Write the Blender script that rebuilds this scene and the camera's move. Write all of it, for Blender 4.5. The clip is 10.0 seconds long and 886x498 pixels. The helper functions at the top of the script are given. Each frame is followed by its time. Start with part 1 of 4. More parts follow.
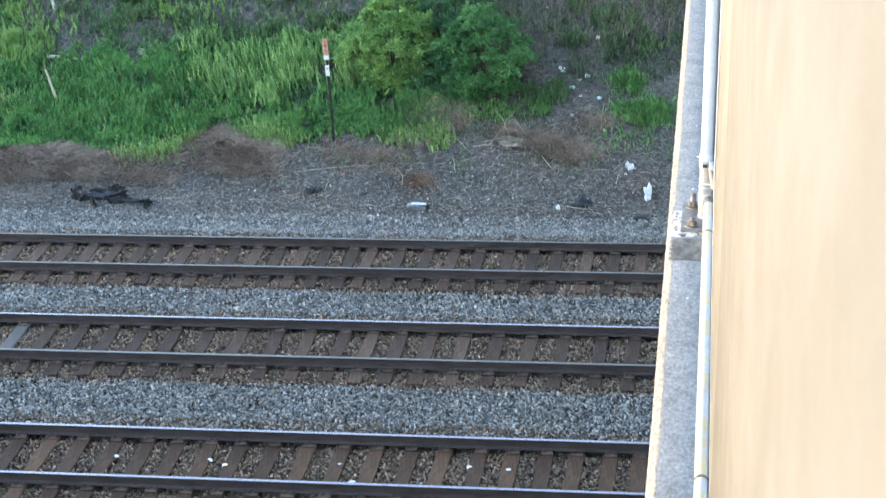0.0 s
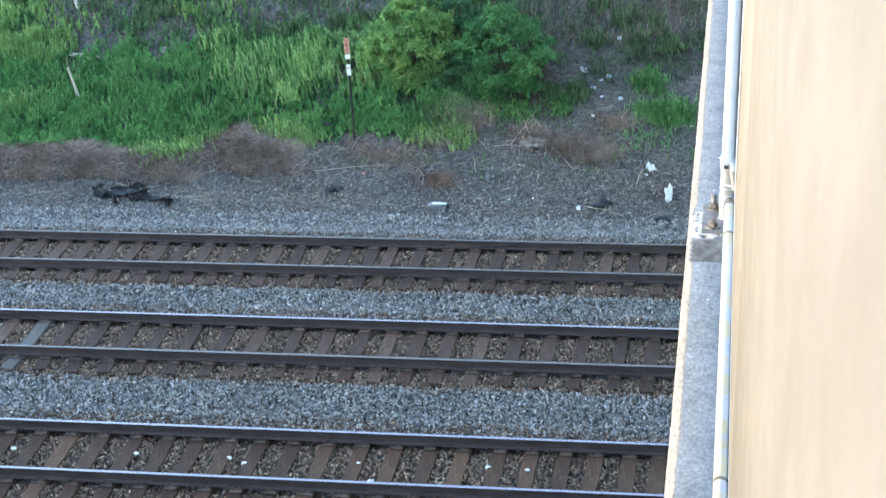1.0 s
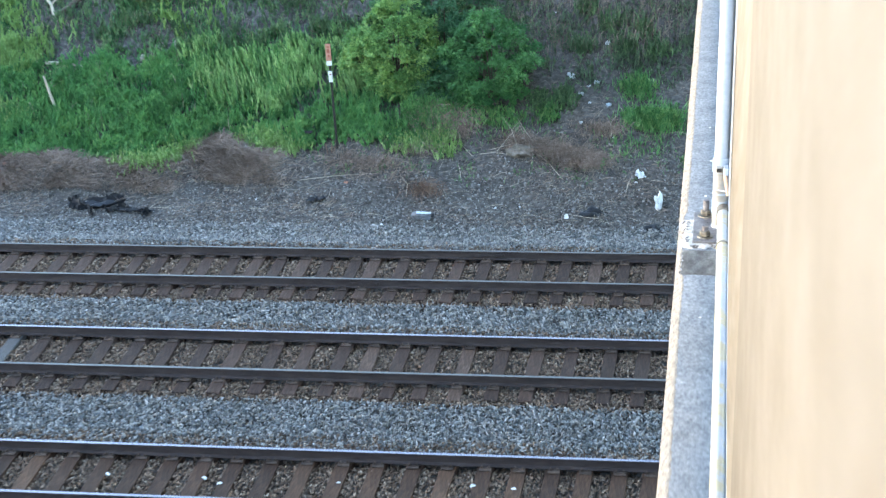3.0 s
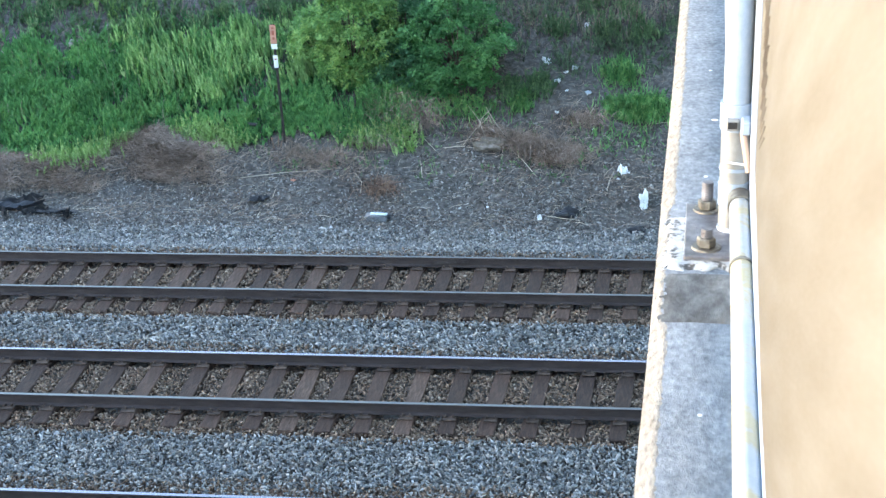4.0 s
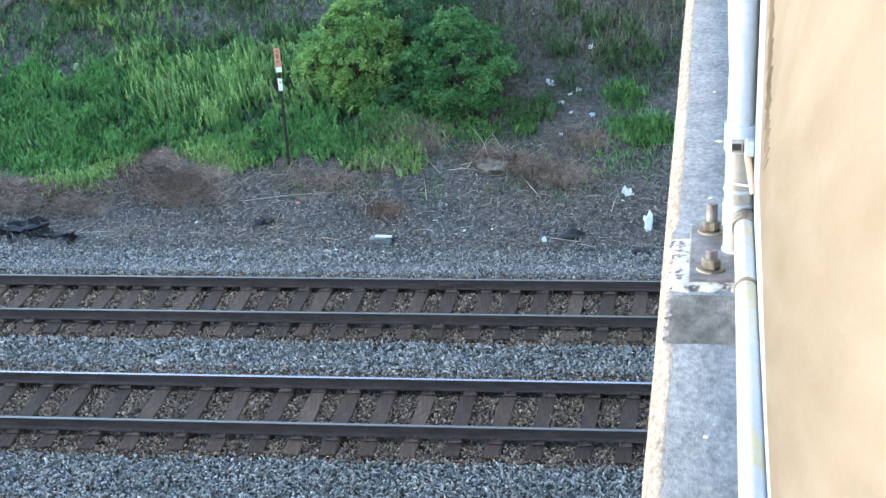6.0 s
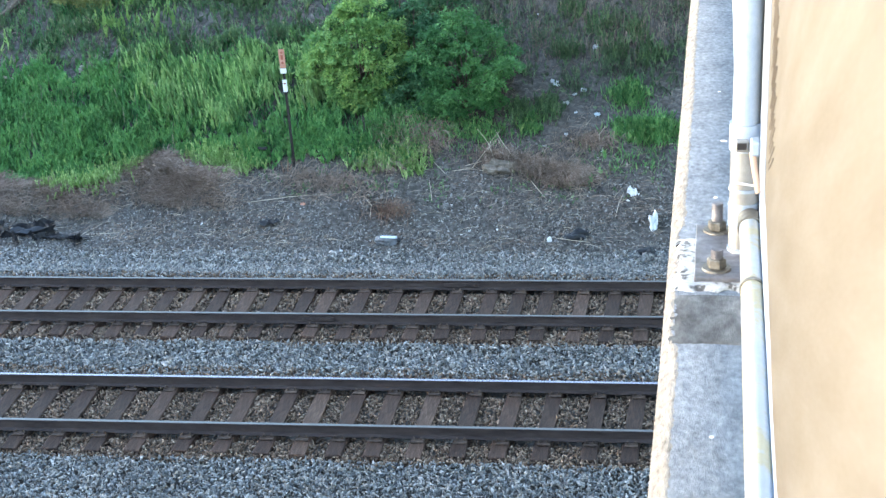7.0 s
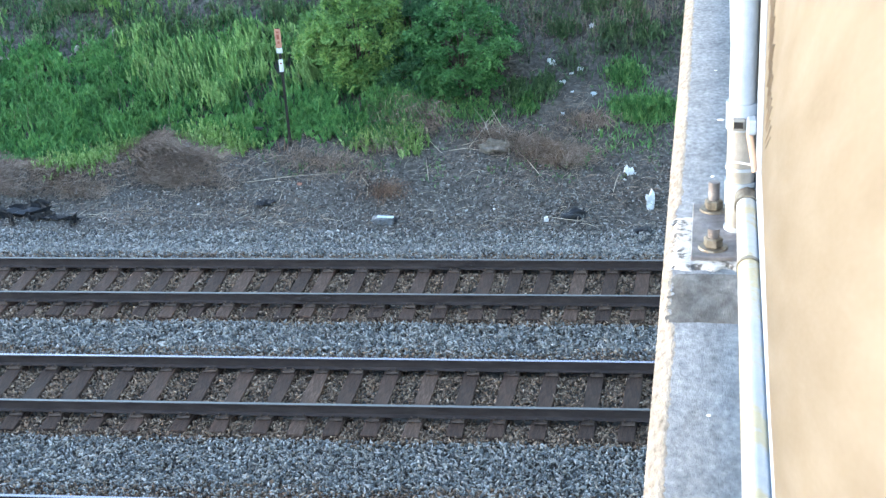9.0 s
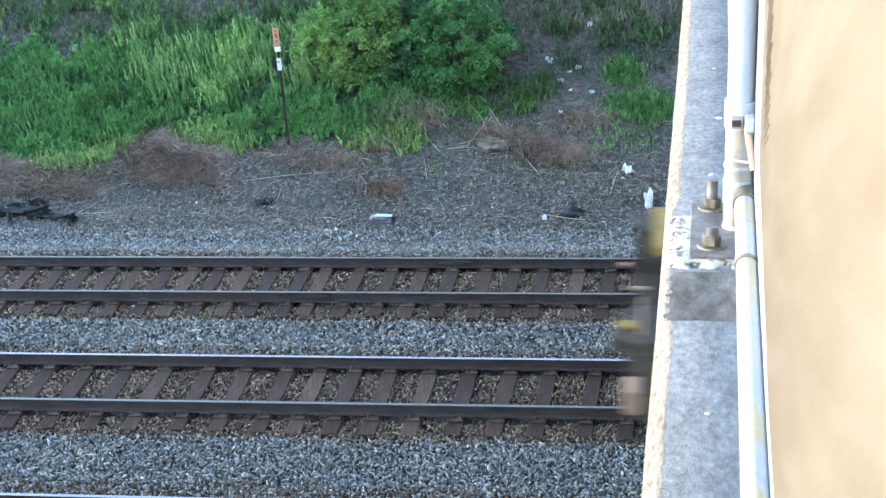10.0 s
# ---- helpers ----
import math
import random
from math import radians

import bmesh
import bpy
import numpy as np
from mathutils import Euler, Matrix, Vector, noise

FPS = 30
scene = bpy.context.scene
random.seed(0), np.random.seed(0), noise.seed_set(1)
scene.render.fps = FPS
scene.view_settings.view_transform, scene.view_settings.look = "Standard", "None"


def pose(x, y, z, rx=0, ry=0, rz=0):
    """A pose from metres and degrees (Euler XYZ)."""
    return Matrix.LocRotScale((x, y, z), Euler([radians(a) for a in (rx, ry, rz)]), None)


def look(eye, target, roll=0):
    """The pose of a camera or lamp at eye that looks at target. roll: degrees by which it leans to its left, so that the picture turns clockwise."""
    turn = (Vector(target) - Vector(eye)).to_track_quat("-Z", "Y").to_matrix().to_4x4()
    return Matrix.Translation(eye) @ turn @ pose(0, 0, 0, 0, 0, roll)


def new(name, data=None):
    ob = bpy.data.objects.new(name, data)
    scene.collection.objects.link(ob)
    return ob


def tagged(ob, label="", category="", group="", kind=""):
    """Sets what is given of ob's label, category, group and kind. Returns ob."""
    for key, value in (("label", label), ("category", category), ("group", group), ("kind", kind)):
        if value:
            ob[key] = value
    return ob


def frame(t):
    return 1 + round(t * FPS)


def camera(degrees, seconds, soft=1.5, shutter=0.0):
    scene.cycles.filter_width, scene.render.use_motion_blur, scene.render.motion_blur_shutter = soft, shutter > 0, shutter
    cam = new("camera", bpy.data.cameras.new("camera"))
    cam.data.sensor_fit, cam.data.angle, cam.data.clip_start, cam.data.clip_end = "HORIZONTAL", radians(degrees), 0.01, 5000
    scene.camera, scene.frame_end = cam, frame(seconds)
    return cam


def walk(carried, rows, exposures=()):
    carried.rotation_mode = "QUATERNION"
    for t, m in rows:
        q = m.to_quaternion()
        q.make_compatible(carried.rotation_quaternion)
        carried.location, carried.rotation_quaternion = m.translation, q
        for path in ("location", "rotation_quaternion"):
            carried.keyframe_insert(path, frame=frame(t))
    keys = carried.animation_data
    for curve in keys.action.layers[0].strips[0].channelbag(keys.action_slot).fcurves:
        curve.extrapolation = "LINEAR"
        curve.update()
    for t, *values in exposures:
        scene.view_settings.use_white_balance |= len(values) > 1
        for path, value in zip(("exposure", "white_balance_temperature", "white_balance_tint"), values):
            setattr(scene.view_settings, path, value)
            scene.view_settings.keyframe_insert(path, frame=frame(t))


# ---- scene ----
# The shot is taken from an overpass over three railway tracks. x runs along the tracks,
# y across them away from the camera, z is up with 0 at the top of the sleepers.
LENS = 2 * math.degrees(math.atan(784 / 2708.1))
cam = camera(LENS, 10.0, soft=1.3, shutter=0.4)
cam.data.dof.use_dof = True
cam.data.dof.focus_distance = 12.0
cam.data.dof.aperture_fstop = cam.data.lens * 0.001 / 0.0045
EYE_BACK, EYE = (-0.169, -4.481, 12.785), (0.0, 0.0, 10.973)
ROWS = [  # seconds, eye, yaw, pitch, roll
    (0.0, EYE_BACK, 6.569, -23.254, 1.784),
    (0.5, EYE_BACK, 6.980, -22.199, 1.751),
    (1.0, EYE_BACK, 7.399, -23.238, 1.753),
    (1.5, EYE_BACK, 7.093, -24.340, 1.988),
    (2.0, EYE_BACK, 7.165, -24.105, 2.400),
    (2.5, EYE_BACK, 6.921, -23.309, 2.014),
    (2.7, EYE_BACK, 6.921, -23.090, 1.877),
    (3.8, EYE, 7.112, -22.741, 2.254),
    (4.0, EYE, 6.533, -22.814, 1.964),
    (4.5, EYE, 6.323, -22.914, 1.830),
    (5.0, EYE, 6.276, -22.984, 1.817),
    (5.5, EYE, 6.330, -22.714, 2.020),
    (5.7, EYE, 6.510, -22.164, 2.050),
    (6.8, EYE, 6.763, -21.857, 2.430),
    (7.0, EYE, 6.732, -21.952, 2.460),
    (7.5, EYE, 6.679, -22.171, 2.533),
    (8.0, EYE, 6.606, -22.495, 2.539),
    (8.5, EYE, 6.594, -22.682, 2.488),
    (9.0, EYE, 6.565, -22.721, 2.557),
    (9.5, EYE, 6.541, -22.724, 2.529),
    (10.0, EYE, 6.483, -22.784, 2.587),
]
walk(cam, [(t, pose(*eye, 90 + pitch, roll, yaw)) for t, eye, yaw, pitch, roll in ROWS],
     exposures=[(0.0, 4.02, 6900, 17), (0.5, 4.0, 6650, 16), (1.0, 4.0, 6550, 16), (2.7, 4.0, 6550, 16), (3.8, 4.05, 6550, 16), (5.0, 4.05, 6550, 16), (5.5, 3.97, 6550, 16), (5.7, 3.97, 6550, 16), (6.8, 4.08, 6550, 16), (7.5, 4.05, 6550, 16), (10.0, 4.05, 6550, 16)])

# ---- light: clear evening, the sun just over an unseen hill added to the west, the cutting in its shade ----
SUN_EL, SUN_FROM = radians(5.0), Vector((-0.99, -0.12, 0)).normalized()
world = bpy.data.worlds.new("world")
scene.world = world
world.use_nodes = True
wn = world.node_tree.nodes
sky = wn.new("ShaderNodeTexSky")
sky.sky_type, sky.sun_disc = "NISHITA", False
sky.sun_elevation = SUN_EL
sky.dust_density, sky.ozone_density = 0.4, 1.6
sky.sun_rotation = math.atan2(SUN_FROM.x, SUN_FROM.y)
world.node_tree.links.new(sky.outputs[0], wn["Background"].inputs[0])
wn["Background"].inputs[1].default_value = 0.15
sun_dir = Vector((SUN_FROM.x * math.cos(SUN_EL), SUN_FROM.y * math.cos(SUN_EL), math.sin(SUN_EL)))
sun = new("sun", bpy.data.lights.new("sun", "SUN"))
sun.data.energy, sun.data.angle, sun.data.color = 0.55, radians(0.5), (1.0, 0.84, 0.64)
sun.matrix_world = look(sun_dir * 100, (0, 0, 0))


# ---- materials ----
def material(name, ramp, scale=6.0, rough=0.8, metal=0.0, bump=0.3, bump_scale=60.0, patch=0.35,
             patch_scale=0.8, island=0.0, obj=0.0, spec=0.4, stretch=(1, 1, 1), bump_dist=0.02, translucent=0.0, tint=0.0, detail=6.0, slant=0.0):
    """Colour from a noise through a ramp, varied by a larger noise, by piece and by mesh island, with fine relief."""
    m = bpy.data.materials.new(name)
    m.use_nodes = True
    n, l = m.node_tree.nodes, m.node_tree.links
    b = n["Principled BSDF"]
    b.inputs["Metallic"].default_value = metal
    b.inputs["Specular IOR Level"].default_value = spec
    co, mp = n.new("ShaderNodeTexCoord"), n.new("ShaderNodeMapping")
    mp.inputs["Scale"].default_value = stretch
    if slant:
        mp.vector_type = "TEXTURE"
        mp.inputs["Scale"].default_value = [1 / a for a in stretch]
        mp.inputs["Rotation"].default_value = (radians(slant), 0, 0)
    l.new(co.outputs["Object"], mp.inputs["Vector"])

    def tex(s, detail=detail):
        t = n.new("ShaderNodeTexNoise")
        t.inputs["Scale"].default_value, t.inputs["Detail"].default_value = s, detail
        t.inputs["Roughness"].default_value = 0.65
        l.new(mp.outputs[0], t.inputs["Vector"])
        return t.outputs["Fac"]

    def maths(op, a, c):
        t = n.new("ShaderNodeMath")
        t.operation = op
        for i, v in enumerate((a, c)):
            if isinstance(v, (int, float)):
                t.inputs[i].default_value = v
            else:
                l.new(v, t.inputs[i])
        return t.outputs[0]

    fac = tex(scale)
    if island:
        g = n.new("ShaderNodeNewGeometry")
        fac = maths("ADD", maths("MULTIPLY", fac, 1 - island), maths("MULTIPLY", g.outputs["Random Per Island"], island))
    if tint:
        a = n.new("ShaderNodeAttribute")
        a.attribute_name = "tint"
        fac = maths("ADD", maths("MULTIPLY", fac, 1 - tint), maths("MULTIPLY", a.outputs["Fac"], tint))
    if obj:
        o = n.new("ShaderNodeObjectInfo")
        fac = maths("ADD", fac, maths("MULTIPLY", maths("SUBTRACT", o.outputs["Random"], 0.5), obj))
    r = n.new("ShaderNodeValToRGB")
    els = r.color_ramp.elements
    while len(els) < len(ramp):
        els.new(0.5)
    for e, (p, c) in zip(els, ramp):
        e.position, e.color = p, (*c, 1)
    l.new(fac, r.inputs[0])
    big = maths("ADD", maths("MULTIPLY", maths("SUBTRACT", tex(patch_scale, 3.0), 0.5), 2 * patch), 1.0)
    mix = n.new("ShaderNodeMix")
    mix.data_type, mix.blend_type = "RGBA", "MULTIPLY"
    mix.inputs["Factor"].default_value = 1.0
    l.new(r.outputs[0], mix.inputs["A"])
    l.new(big, mix.inputs["B"])
    l.new(mix.outputs["Result"], b.inputs["Base Color"])
    fine = tex(bump_scale, 4.0)
    l.new(maths("ADD", maths("MULTIPLY", maths("SUBTRACT", fine, 0.5), 0.3), rough), b.inputs["Roughness"])
    if bump:
        bp = n.new("ShaderNodeBump")
        bp.inputs["Strength"].default_value, bp.inputs["Distance"].default_value = bump, bump_dist
        l.new(fine, bp.inputs["Height"])
        l.new(bp.outputs[0], b.inputs["Normal"])
    if translucent:
        tr, ad = n.new("ShaderNodeBsdfTranslucent"), n.new("ShaderNodeMixShader")
        l.new(mix.outputs["Result"], tr.inputs["Color"])
        ad.inputs[0].default_value = translucent
        l.new(b.outputs[0], ad.inputs[1])
        l.new(tr.outputs[0], ad.inputs[2])
        l.new(ad.outputs[0], n["Material Output"].inputs["Surface"])
    return m


M = {}
M["soil"] = material("dry_soil", [(0.3, (0.04, 0.035, 0.03)), (0.5, (0.094, 0.085, 0.077)), (0.7, (0.2, 0.182, 0.166))], 9, 0.95, 0, 0.8, 45, 0.4, 0.5)
M["stone"] = material("crushed_stone", [(0.05, (0.085, 0.088, 0.095)), (0.26, (0.155, 0.167, 0.174)), (0.42, (0.205, 0.182, 0.16)), (0.58, (0.25, 0.258, 0.262)), (0.76, (0.36, 0.332, 0.3)), (0.9, (0.43, 0.425, 0.42)), (1, (0.56, 0.545, 0.515))], 14, 0.8, 0, 0.3, 90, 0.25, 0.7, island=0.9)
M["rusty_stone"] = material("rusty_stone", [(0.05, (0.065, 0.047, 0.036)), (0.35, (0.148, 0.1, 0.072)), (0.55, (0.21, 0.135, 0.092)), (0.72, (0.225, 0.172, 0.134)), (0.88, (0.33, 0.228, 0.162)), (1, (0.55, 0.47, 0.38))], 14, 0.85, 0, 0.3, 90, 0.25, 0.7, island=0.9)
M["soil_stone"] = material("soil_stone", [(0.05, (0.035, 0.031, 0.029)), (0.5, (0.118, 0.11, 0.104)), (0.88, (0.29, 0.28, 0.27)), (1, (0.58, 0.56, 0.53))], 14, 0.85, 0, 0.3, 90, 0.25, 0.7, island=0.85)
M["tie"] = material("creosoted_wood", [(0.15, (0.02, 0.012, 0.009)), (0.45, (0.056, 0.031, 0.022)), (0.65, (0.083, 0.048, 0.034)), (0.85, (0.138, 0.088, 0.064))], 5, 0.8, 0, 0.7, 30, 0.6, 2.2, obj=0.42, stretch=(6, 1, 4))
M["tie_brown"] = material("weathered_wood", [(0.2, (0.026, 0.013, 0.008)), (0.5, (0.066, 0.033, 0.019)), (0.8, (0.122, 0.066, 0.038))], 5, 0.8, 0, 0.7, 30, 0.6, 2.2, obj=0.38, stretch=(6, 1, 4))
M["tie_grey"] = material("greyed_wood", [(0.25, (0.065, 0.06, 0.058)), (0.75, (0.14, 0.135, 0.134))], 5, 0.85, 0, 0.7, 30, 0.2, 1.5, stretch=(9, 1, 4))
M["rail_web"] = material("rusty_rail_steel", [(0.3, (0.04, 0.03, 0.029)), (0.7, (0.08, 0.061, 0.058))], 8, 0.7, 0.2, 0.2, 70, 0.25, 0.6, stretch=(0.3, 1, 1))
M["rail_head"] = material("polished_rail_steel", [(0.3, (0.29, 0.26, 0.3)), (0.7, (0.37, 0.335, 0.38))], 3, 0.28, 1.0, 0.0, 70, 0.1, 0.6, stretch=(0.1, 3, 1))
M["rail_dull"] = material("dull_rail_steel", [(0.3, (0.16, 0.15, 0.145)), (0.7, (0.22, 0.21, 0.2))], 3, 0.45, 0.6, 0.0, 70, 0.1, 0.6, stretch=(0.1, 3, 1))
M["plate"] = material("rusty_plate", [(0.3, (0.052, 0.037, 0.03)), (0.7, (0.118, 0.084, 0.066))], 20, 0.75, 0.2, 0.3, 80, 0.3, 2, obj=0.3)
# sky blue is mixed into the concrete's colour, warm sunlight into its worn edge's
M["concrete"] = material("weathered_concrete", [(0.28, (0.13, 0.142, 0.163)), (0.42, (0.2, 0.215, 0.236)), (0.55, (0.25, 0.268, 0.289)), (0.72, (0.35, 0.366, 0.383))], 64, 0.9, 0, 0.7, 150, 0.5, 8.0, bump_dist=0.006, stretch=(1, 0.6, 1))
M["concrete_edge"] = material("sunlit_worn_edge", [(0.28, (0.085, 0.072, 0.06)), (0.42, (0.2, 0.18, 0.155)), (0.58, (0.27, 0.25, 0.22)), (0.75, (0.36, 0.34, 0.31))], 60, 0.9, 0, 0.9, 110, 0.3, 5.0, bump_dist=0.008, stretch=(1, 0.45, 1))
M["pale_stone"] = material("pale_stone", [(0.28, (0.22, 0.20, 0.18)), (0.5, (0.34, 0.31, 0.28)), (0.72, (0.48, 0.45, 0.41))], 9, 0.9, 0, 0.7, 40, 0.25, 5.0)
M["brown_stone"] = material("brown_stone", [(0.28, (0.10, 0.085, 0.07)), (0.5, (0.2, 0.17, 0.14)), (0.72, (0.33, 0.29, 0.25))], 9, 0.9, 0, 0.7, 40, 0.25, 5.0)
M["mortar"] = material("dark_mortar", [(0.3, (0.05, 0.047, 0.044)), (0.55, (0.13, 0.128, 0.124)), (0.75, (0.24, 0.235, 0.22))], 22, 0.9, 0, 0.5, 90, 0.9, 7.0, bump_dist=0.006, stretch=(1, 0.45, 1))
M["caulk"] = material("white_grout", [(0.4, (0.09, 0.085, 0.08)), (0.47, (0.42, 0.41, 0.4)), (0.7, (0.66, 0.65, 0.64))], 26, 0.8, 0, 0.6, 120, 0.15, 6.0, bump_dist=0.008)
# the steel's base colour carries the blue of the reflected sky
M["galv"] = material("galvanised_steel", [(0.3, (0.30, 0.355, 0.43)), (0.7, (0.38, 0.435, 0.51))], 20, 0.42, 0.1, 0.15, 90, 0.12, 3.0)
M["galv_dark"] = material("stained_galvanised_plate", [(0.3, (0.09, 0.085, 0.085)), (0.55, (0.2, 0.19, 0.202)), (0.75, (0.33, 0.315, 0.305))], 14, 0.55, 0.4, 0.3, 60, 0.35, 6.0)
M["worn_steel"] = material("worn_tan_steel", [(0.3, (0.2, 0.19, 0.172)), (0.5, (0.3, 0.29, 0.272)), (0.7, (0.37, 0.365, 0.355))], 9, 0.5, 0.4, 0.2, 80, 0.3, 8.0)
M["fold"] = material("sheeting_fold", [(0.3, (0.175, 0.153, 0.126)), (0.7, (0.195, 0.172, 0.143))], 12, 0.9, 0, 0.2, 60, 0.1, 3.0)
M["bolt"] = material("rust_stained_bolt", [(0.3, (0.1, 0.09, 0.075)), (0.55, (0.2, 0.18, 0.15)), (0.75, (0.32, 0.3, 0.27))], 40, 0.5, 0.6, 0.3, 150, 0.3, 12.0)
M["panel"] = material("tan_painted_sheet", [(0.3, (0.182, 0.157, 0.124)), (0.5, (0.207, 0.183, 0.150)), (0.68, (0.236, 0.214, 0.182))], 3.0, 0.75, 0, 0.0, 40, 0.10, 1.6, stretch=(1, 0.35, 3.0), detail=1.5, slant=-24.5)
M["panel_dimmed"] = material("dimmed_tan_sheet", [(0.3, (0.141, 0.123, 0.099)), (0.5, (0.153, 0.136, 0.112)), (0.68, (0.167, 0.150, 0.127))], 5.0, 0.75, 0, 0.0, 40, 0.10, 1.6, stretch=(1, 0.75, 1.2), detail=1.5, slant=-24.5)
M["painted_pipe"] = material("pipe_with_paint_stains", [(0.3, (0.33, 0.36, 0.4)), (0.48, (0.41, 0.44, 0.47)), (0.56, (0.45, 0.39, 0.25)), (0.7, (0.45, 0.41, 0.3))], 5.5, 0.42, 0.3, 0.15, 90, 0.12, 3.0)
M["asphalt"] = material("asphalt", [(0.3, (0.035, 0.035, 0.036)), (0.7, (0.07, 0.07, 0.07))], 30, 0.9, 0, 0.4, 90, 0.2, 1.0)
M["weed"] = material("weed_leaf", [(0.12, (0.03, 0.115, 0.04)), (0.4, (0.104, 0.29, 0.094)), (0.65, (0.205, 0.415, 0.143)), (0.9, (0.39, 0.55, 0.21))], 2, 0.6, 0, 0, 60, 0.4, 0.9, island=0.42, tint=0.5, translucent=0.25)
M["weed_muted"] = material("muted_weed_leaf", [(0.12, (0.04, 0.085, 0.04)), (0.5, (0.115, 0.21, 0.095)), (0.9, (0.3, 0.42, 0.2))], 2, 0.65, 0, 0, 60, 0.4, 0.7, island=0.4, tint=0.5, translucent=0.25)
M["weed_pale"] = material("pale_weed_leaf", [(0.15, (0.05, 0.15, 0.055)), (0.45, (0.2, 0.39, 0.14)), (0.7, (0.38, 0.57, 0.22)), (0.92, (0.66, 0.78, 0.4))], 2, 0.6, 0, 0, 60, 0.3, 0.5, island=0.4, tint=0.5, translucent=0.3)
M["weed_lime"] = material("lime_weed_leaf", [(0.1, (0.13, 0.27, 0.07)), (0.5, (0.29, 0.465, 0.16)), (0.9, (0.52, 0.67, 0.3))], 2, 0.6, 0, 0, 60, 0.3, 0.5, island=0.4, tint=0.5, translucent=0.3)
M["grass"] = material("grass_blade", [(0.1, (0.02, 0.085, 0.03)), (0.5, (0.055, 0.215, 0.075)), (0.9, (0.15, 0.38, 0.14))], 2, 0.6, 0, 0, 60, 0.35, 0.6, island=0.6, translucent=0.25)
M["bush"] = material("shrub_leaf", [(0.1, (0.022, 0.085, 0.03)), (0.45, (0.058, 0.185, 0.062)), (0.75, (0.125, 0.3, 0.1)), (0.95, (0.26, 0.44, 0.17))], 2, 0.6, 0, 0, 60, 0.2, 2.4, island=0.4, tint=0.5, spec=0.3, translucent=0.25)
M["bush_pale"] = material("pale_shrub_leaf", [(0.1, (0.04, 0.125, 0.035)), (0.45, (0.14, 0.295, 0.088)), (0.75, (0.3, 0.46, 0.14)), (0.95, (0.46, 0.6, 0.23))], 2, 0.6, 0, 0, 60, 0.2, 2.4, island=0.4, tint=0.5, spec=0.3, translucent=0.25)
M["bush_dark"] = material("dark_shrub_leaf", [(0.1, (0.018, 0.06, 0.03)), (0.5, (0.05, 0.15, 0.065)), (0.95, (0.14, 0.29, 0.13))], 2, 0.6, 0, 0, 60, 0.2, 2.4, island=0.4, tint=0.5, spec=0.3, translucent=0.2)
M["bush_olive"] = material("olive_shrub_leaf", [(0.1, (0.07, 0.095, 0.035)), (0.5, (0.19, 0.225, 0.075)), (0.95, (0.4, 0.42, 0.17))], 2, 0.6, 0, 0, 60, 0.2, 2.4, island=0.4, tint=0.5, spec=0.3, translucent=0.2)
M["bark"] = material("bark", [(0.3, (0.05, 0.04, 0.03)), (0.7, (0.14, 0.11, 0.085))], 12, 0.9, 0, 0.6, 40)
M["straw"] = material("dead_grass", [(0.1, (0.098, 0.07, 0.057)), (0.45, (0.235, 0.172, 0.138)), (0.7, (0.345, 0.266, 0.216)), (0.95, (0.51, 0.42, 0.355))], 3, 0.9, 0, 0, 60, 0.4, 1.1, island=0.6)
M["rust_straw"] = material("rust_brown_dead_weed", [(0.1, (0.115, 0.075, 0.055)), (0.5, (0.195, 0.122, 0.09)), (0.9, (0.33, 0.225, 0.17))], 3, 0.9, 0, 0, 60, 0.3, 0.8, island=0.6)
M["pale_straw"] = material("pale_dead_stalk", [(0.1, (0.28, 0.235, 0.185)), (0.9, (0.55, 0.48, 0.39))], 3, 0.9, 0, 0, 60, 0.2, 0.8, island=0.6)
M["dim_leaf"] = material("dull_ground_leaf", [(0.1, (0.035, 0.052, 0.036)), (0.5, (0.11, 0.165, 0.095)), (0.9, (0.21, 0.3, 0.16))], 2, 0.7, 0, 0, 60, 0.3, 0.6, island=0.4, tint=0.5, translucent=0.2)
M["black_steel"] = material("black_painted_steel", [(0.3, (0.014, 0.013, 0.013)), (0.7, (0.035, 0.03, 0.028))], 20, 0.6, 0.1, 0.1, 60, 0.2, 2)
M["white"] = material("white_plastic", [(0.3, (0.66, 0.68, 0.70)), (0.7, (0.80, 0.81, 0.82))], 12, 0.5, 0, 0.1, 60, 0.1, 4)
M["blue_white"] = material("pale_blue_plastic", [(0.3, (0.50, 0.60, 0.68)), (0.7, (0.72, 0.80, 0.85))], 12, 0.4, 0, 0.1, 60, 0.1, 4)
M["grey_plastic"] = material("grey_clear_plastic", [(0.3, (0.07, 0.075, 0.085)), (0.7, (0.17, 0.18, 0.2))], 14, 0.3, 0, 0.2, 60, 0.2, 6, spec=0.6)
M["orange"] = material("faded_orange_sign", [(0.3, (0.46, 0.2, 0.14)), (0.7, (0.56, 0.29, 0.21))], 15, 0.5, 0, 0, 60, 0.15, 8)
M["dark_ink"] = material("dark_ink", [(0.3, (0.3, 0.085, 0.055)), (0.7, (0.36, 0.12, 0.08))], 15, 0.6, 0, 0)
M["black_plastic"] = material("black_plastic_sheet", [(0.3, (0.008, 0.009, 0.012)), (0.7, (0.03, 0.032, 0.04))], 10, 0.45, 0, 0.5, 25, 0.2, 3)
M["loco_black"] = material("grimy_black_paint", [(0.3, (0.018, 0.017, 0.016)), (0.7, (0.05, 0.045, 0.04))], 8, 0.6, 0.1, 0.2, 40, 0.3, 1)
M["loco_yellow"] = material("dirty_yellow_paint", [(0.3, (0.26, 0.16, 0.035)), (0.7, (0.42, 0.27, 0.06))], 5, 0.55, 0, 0.1, 40, 0.3, 1)
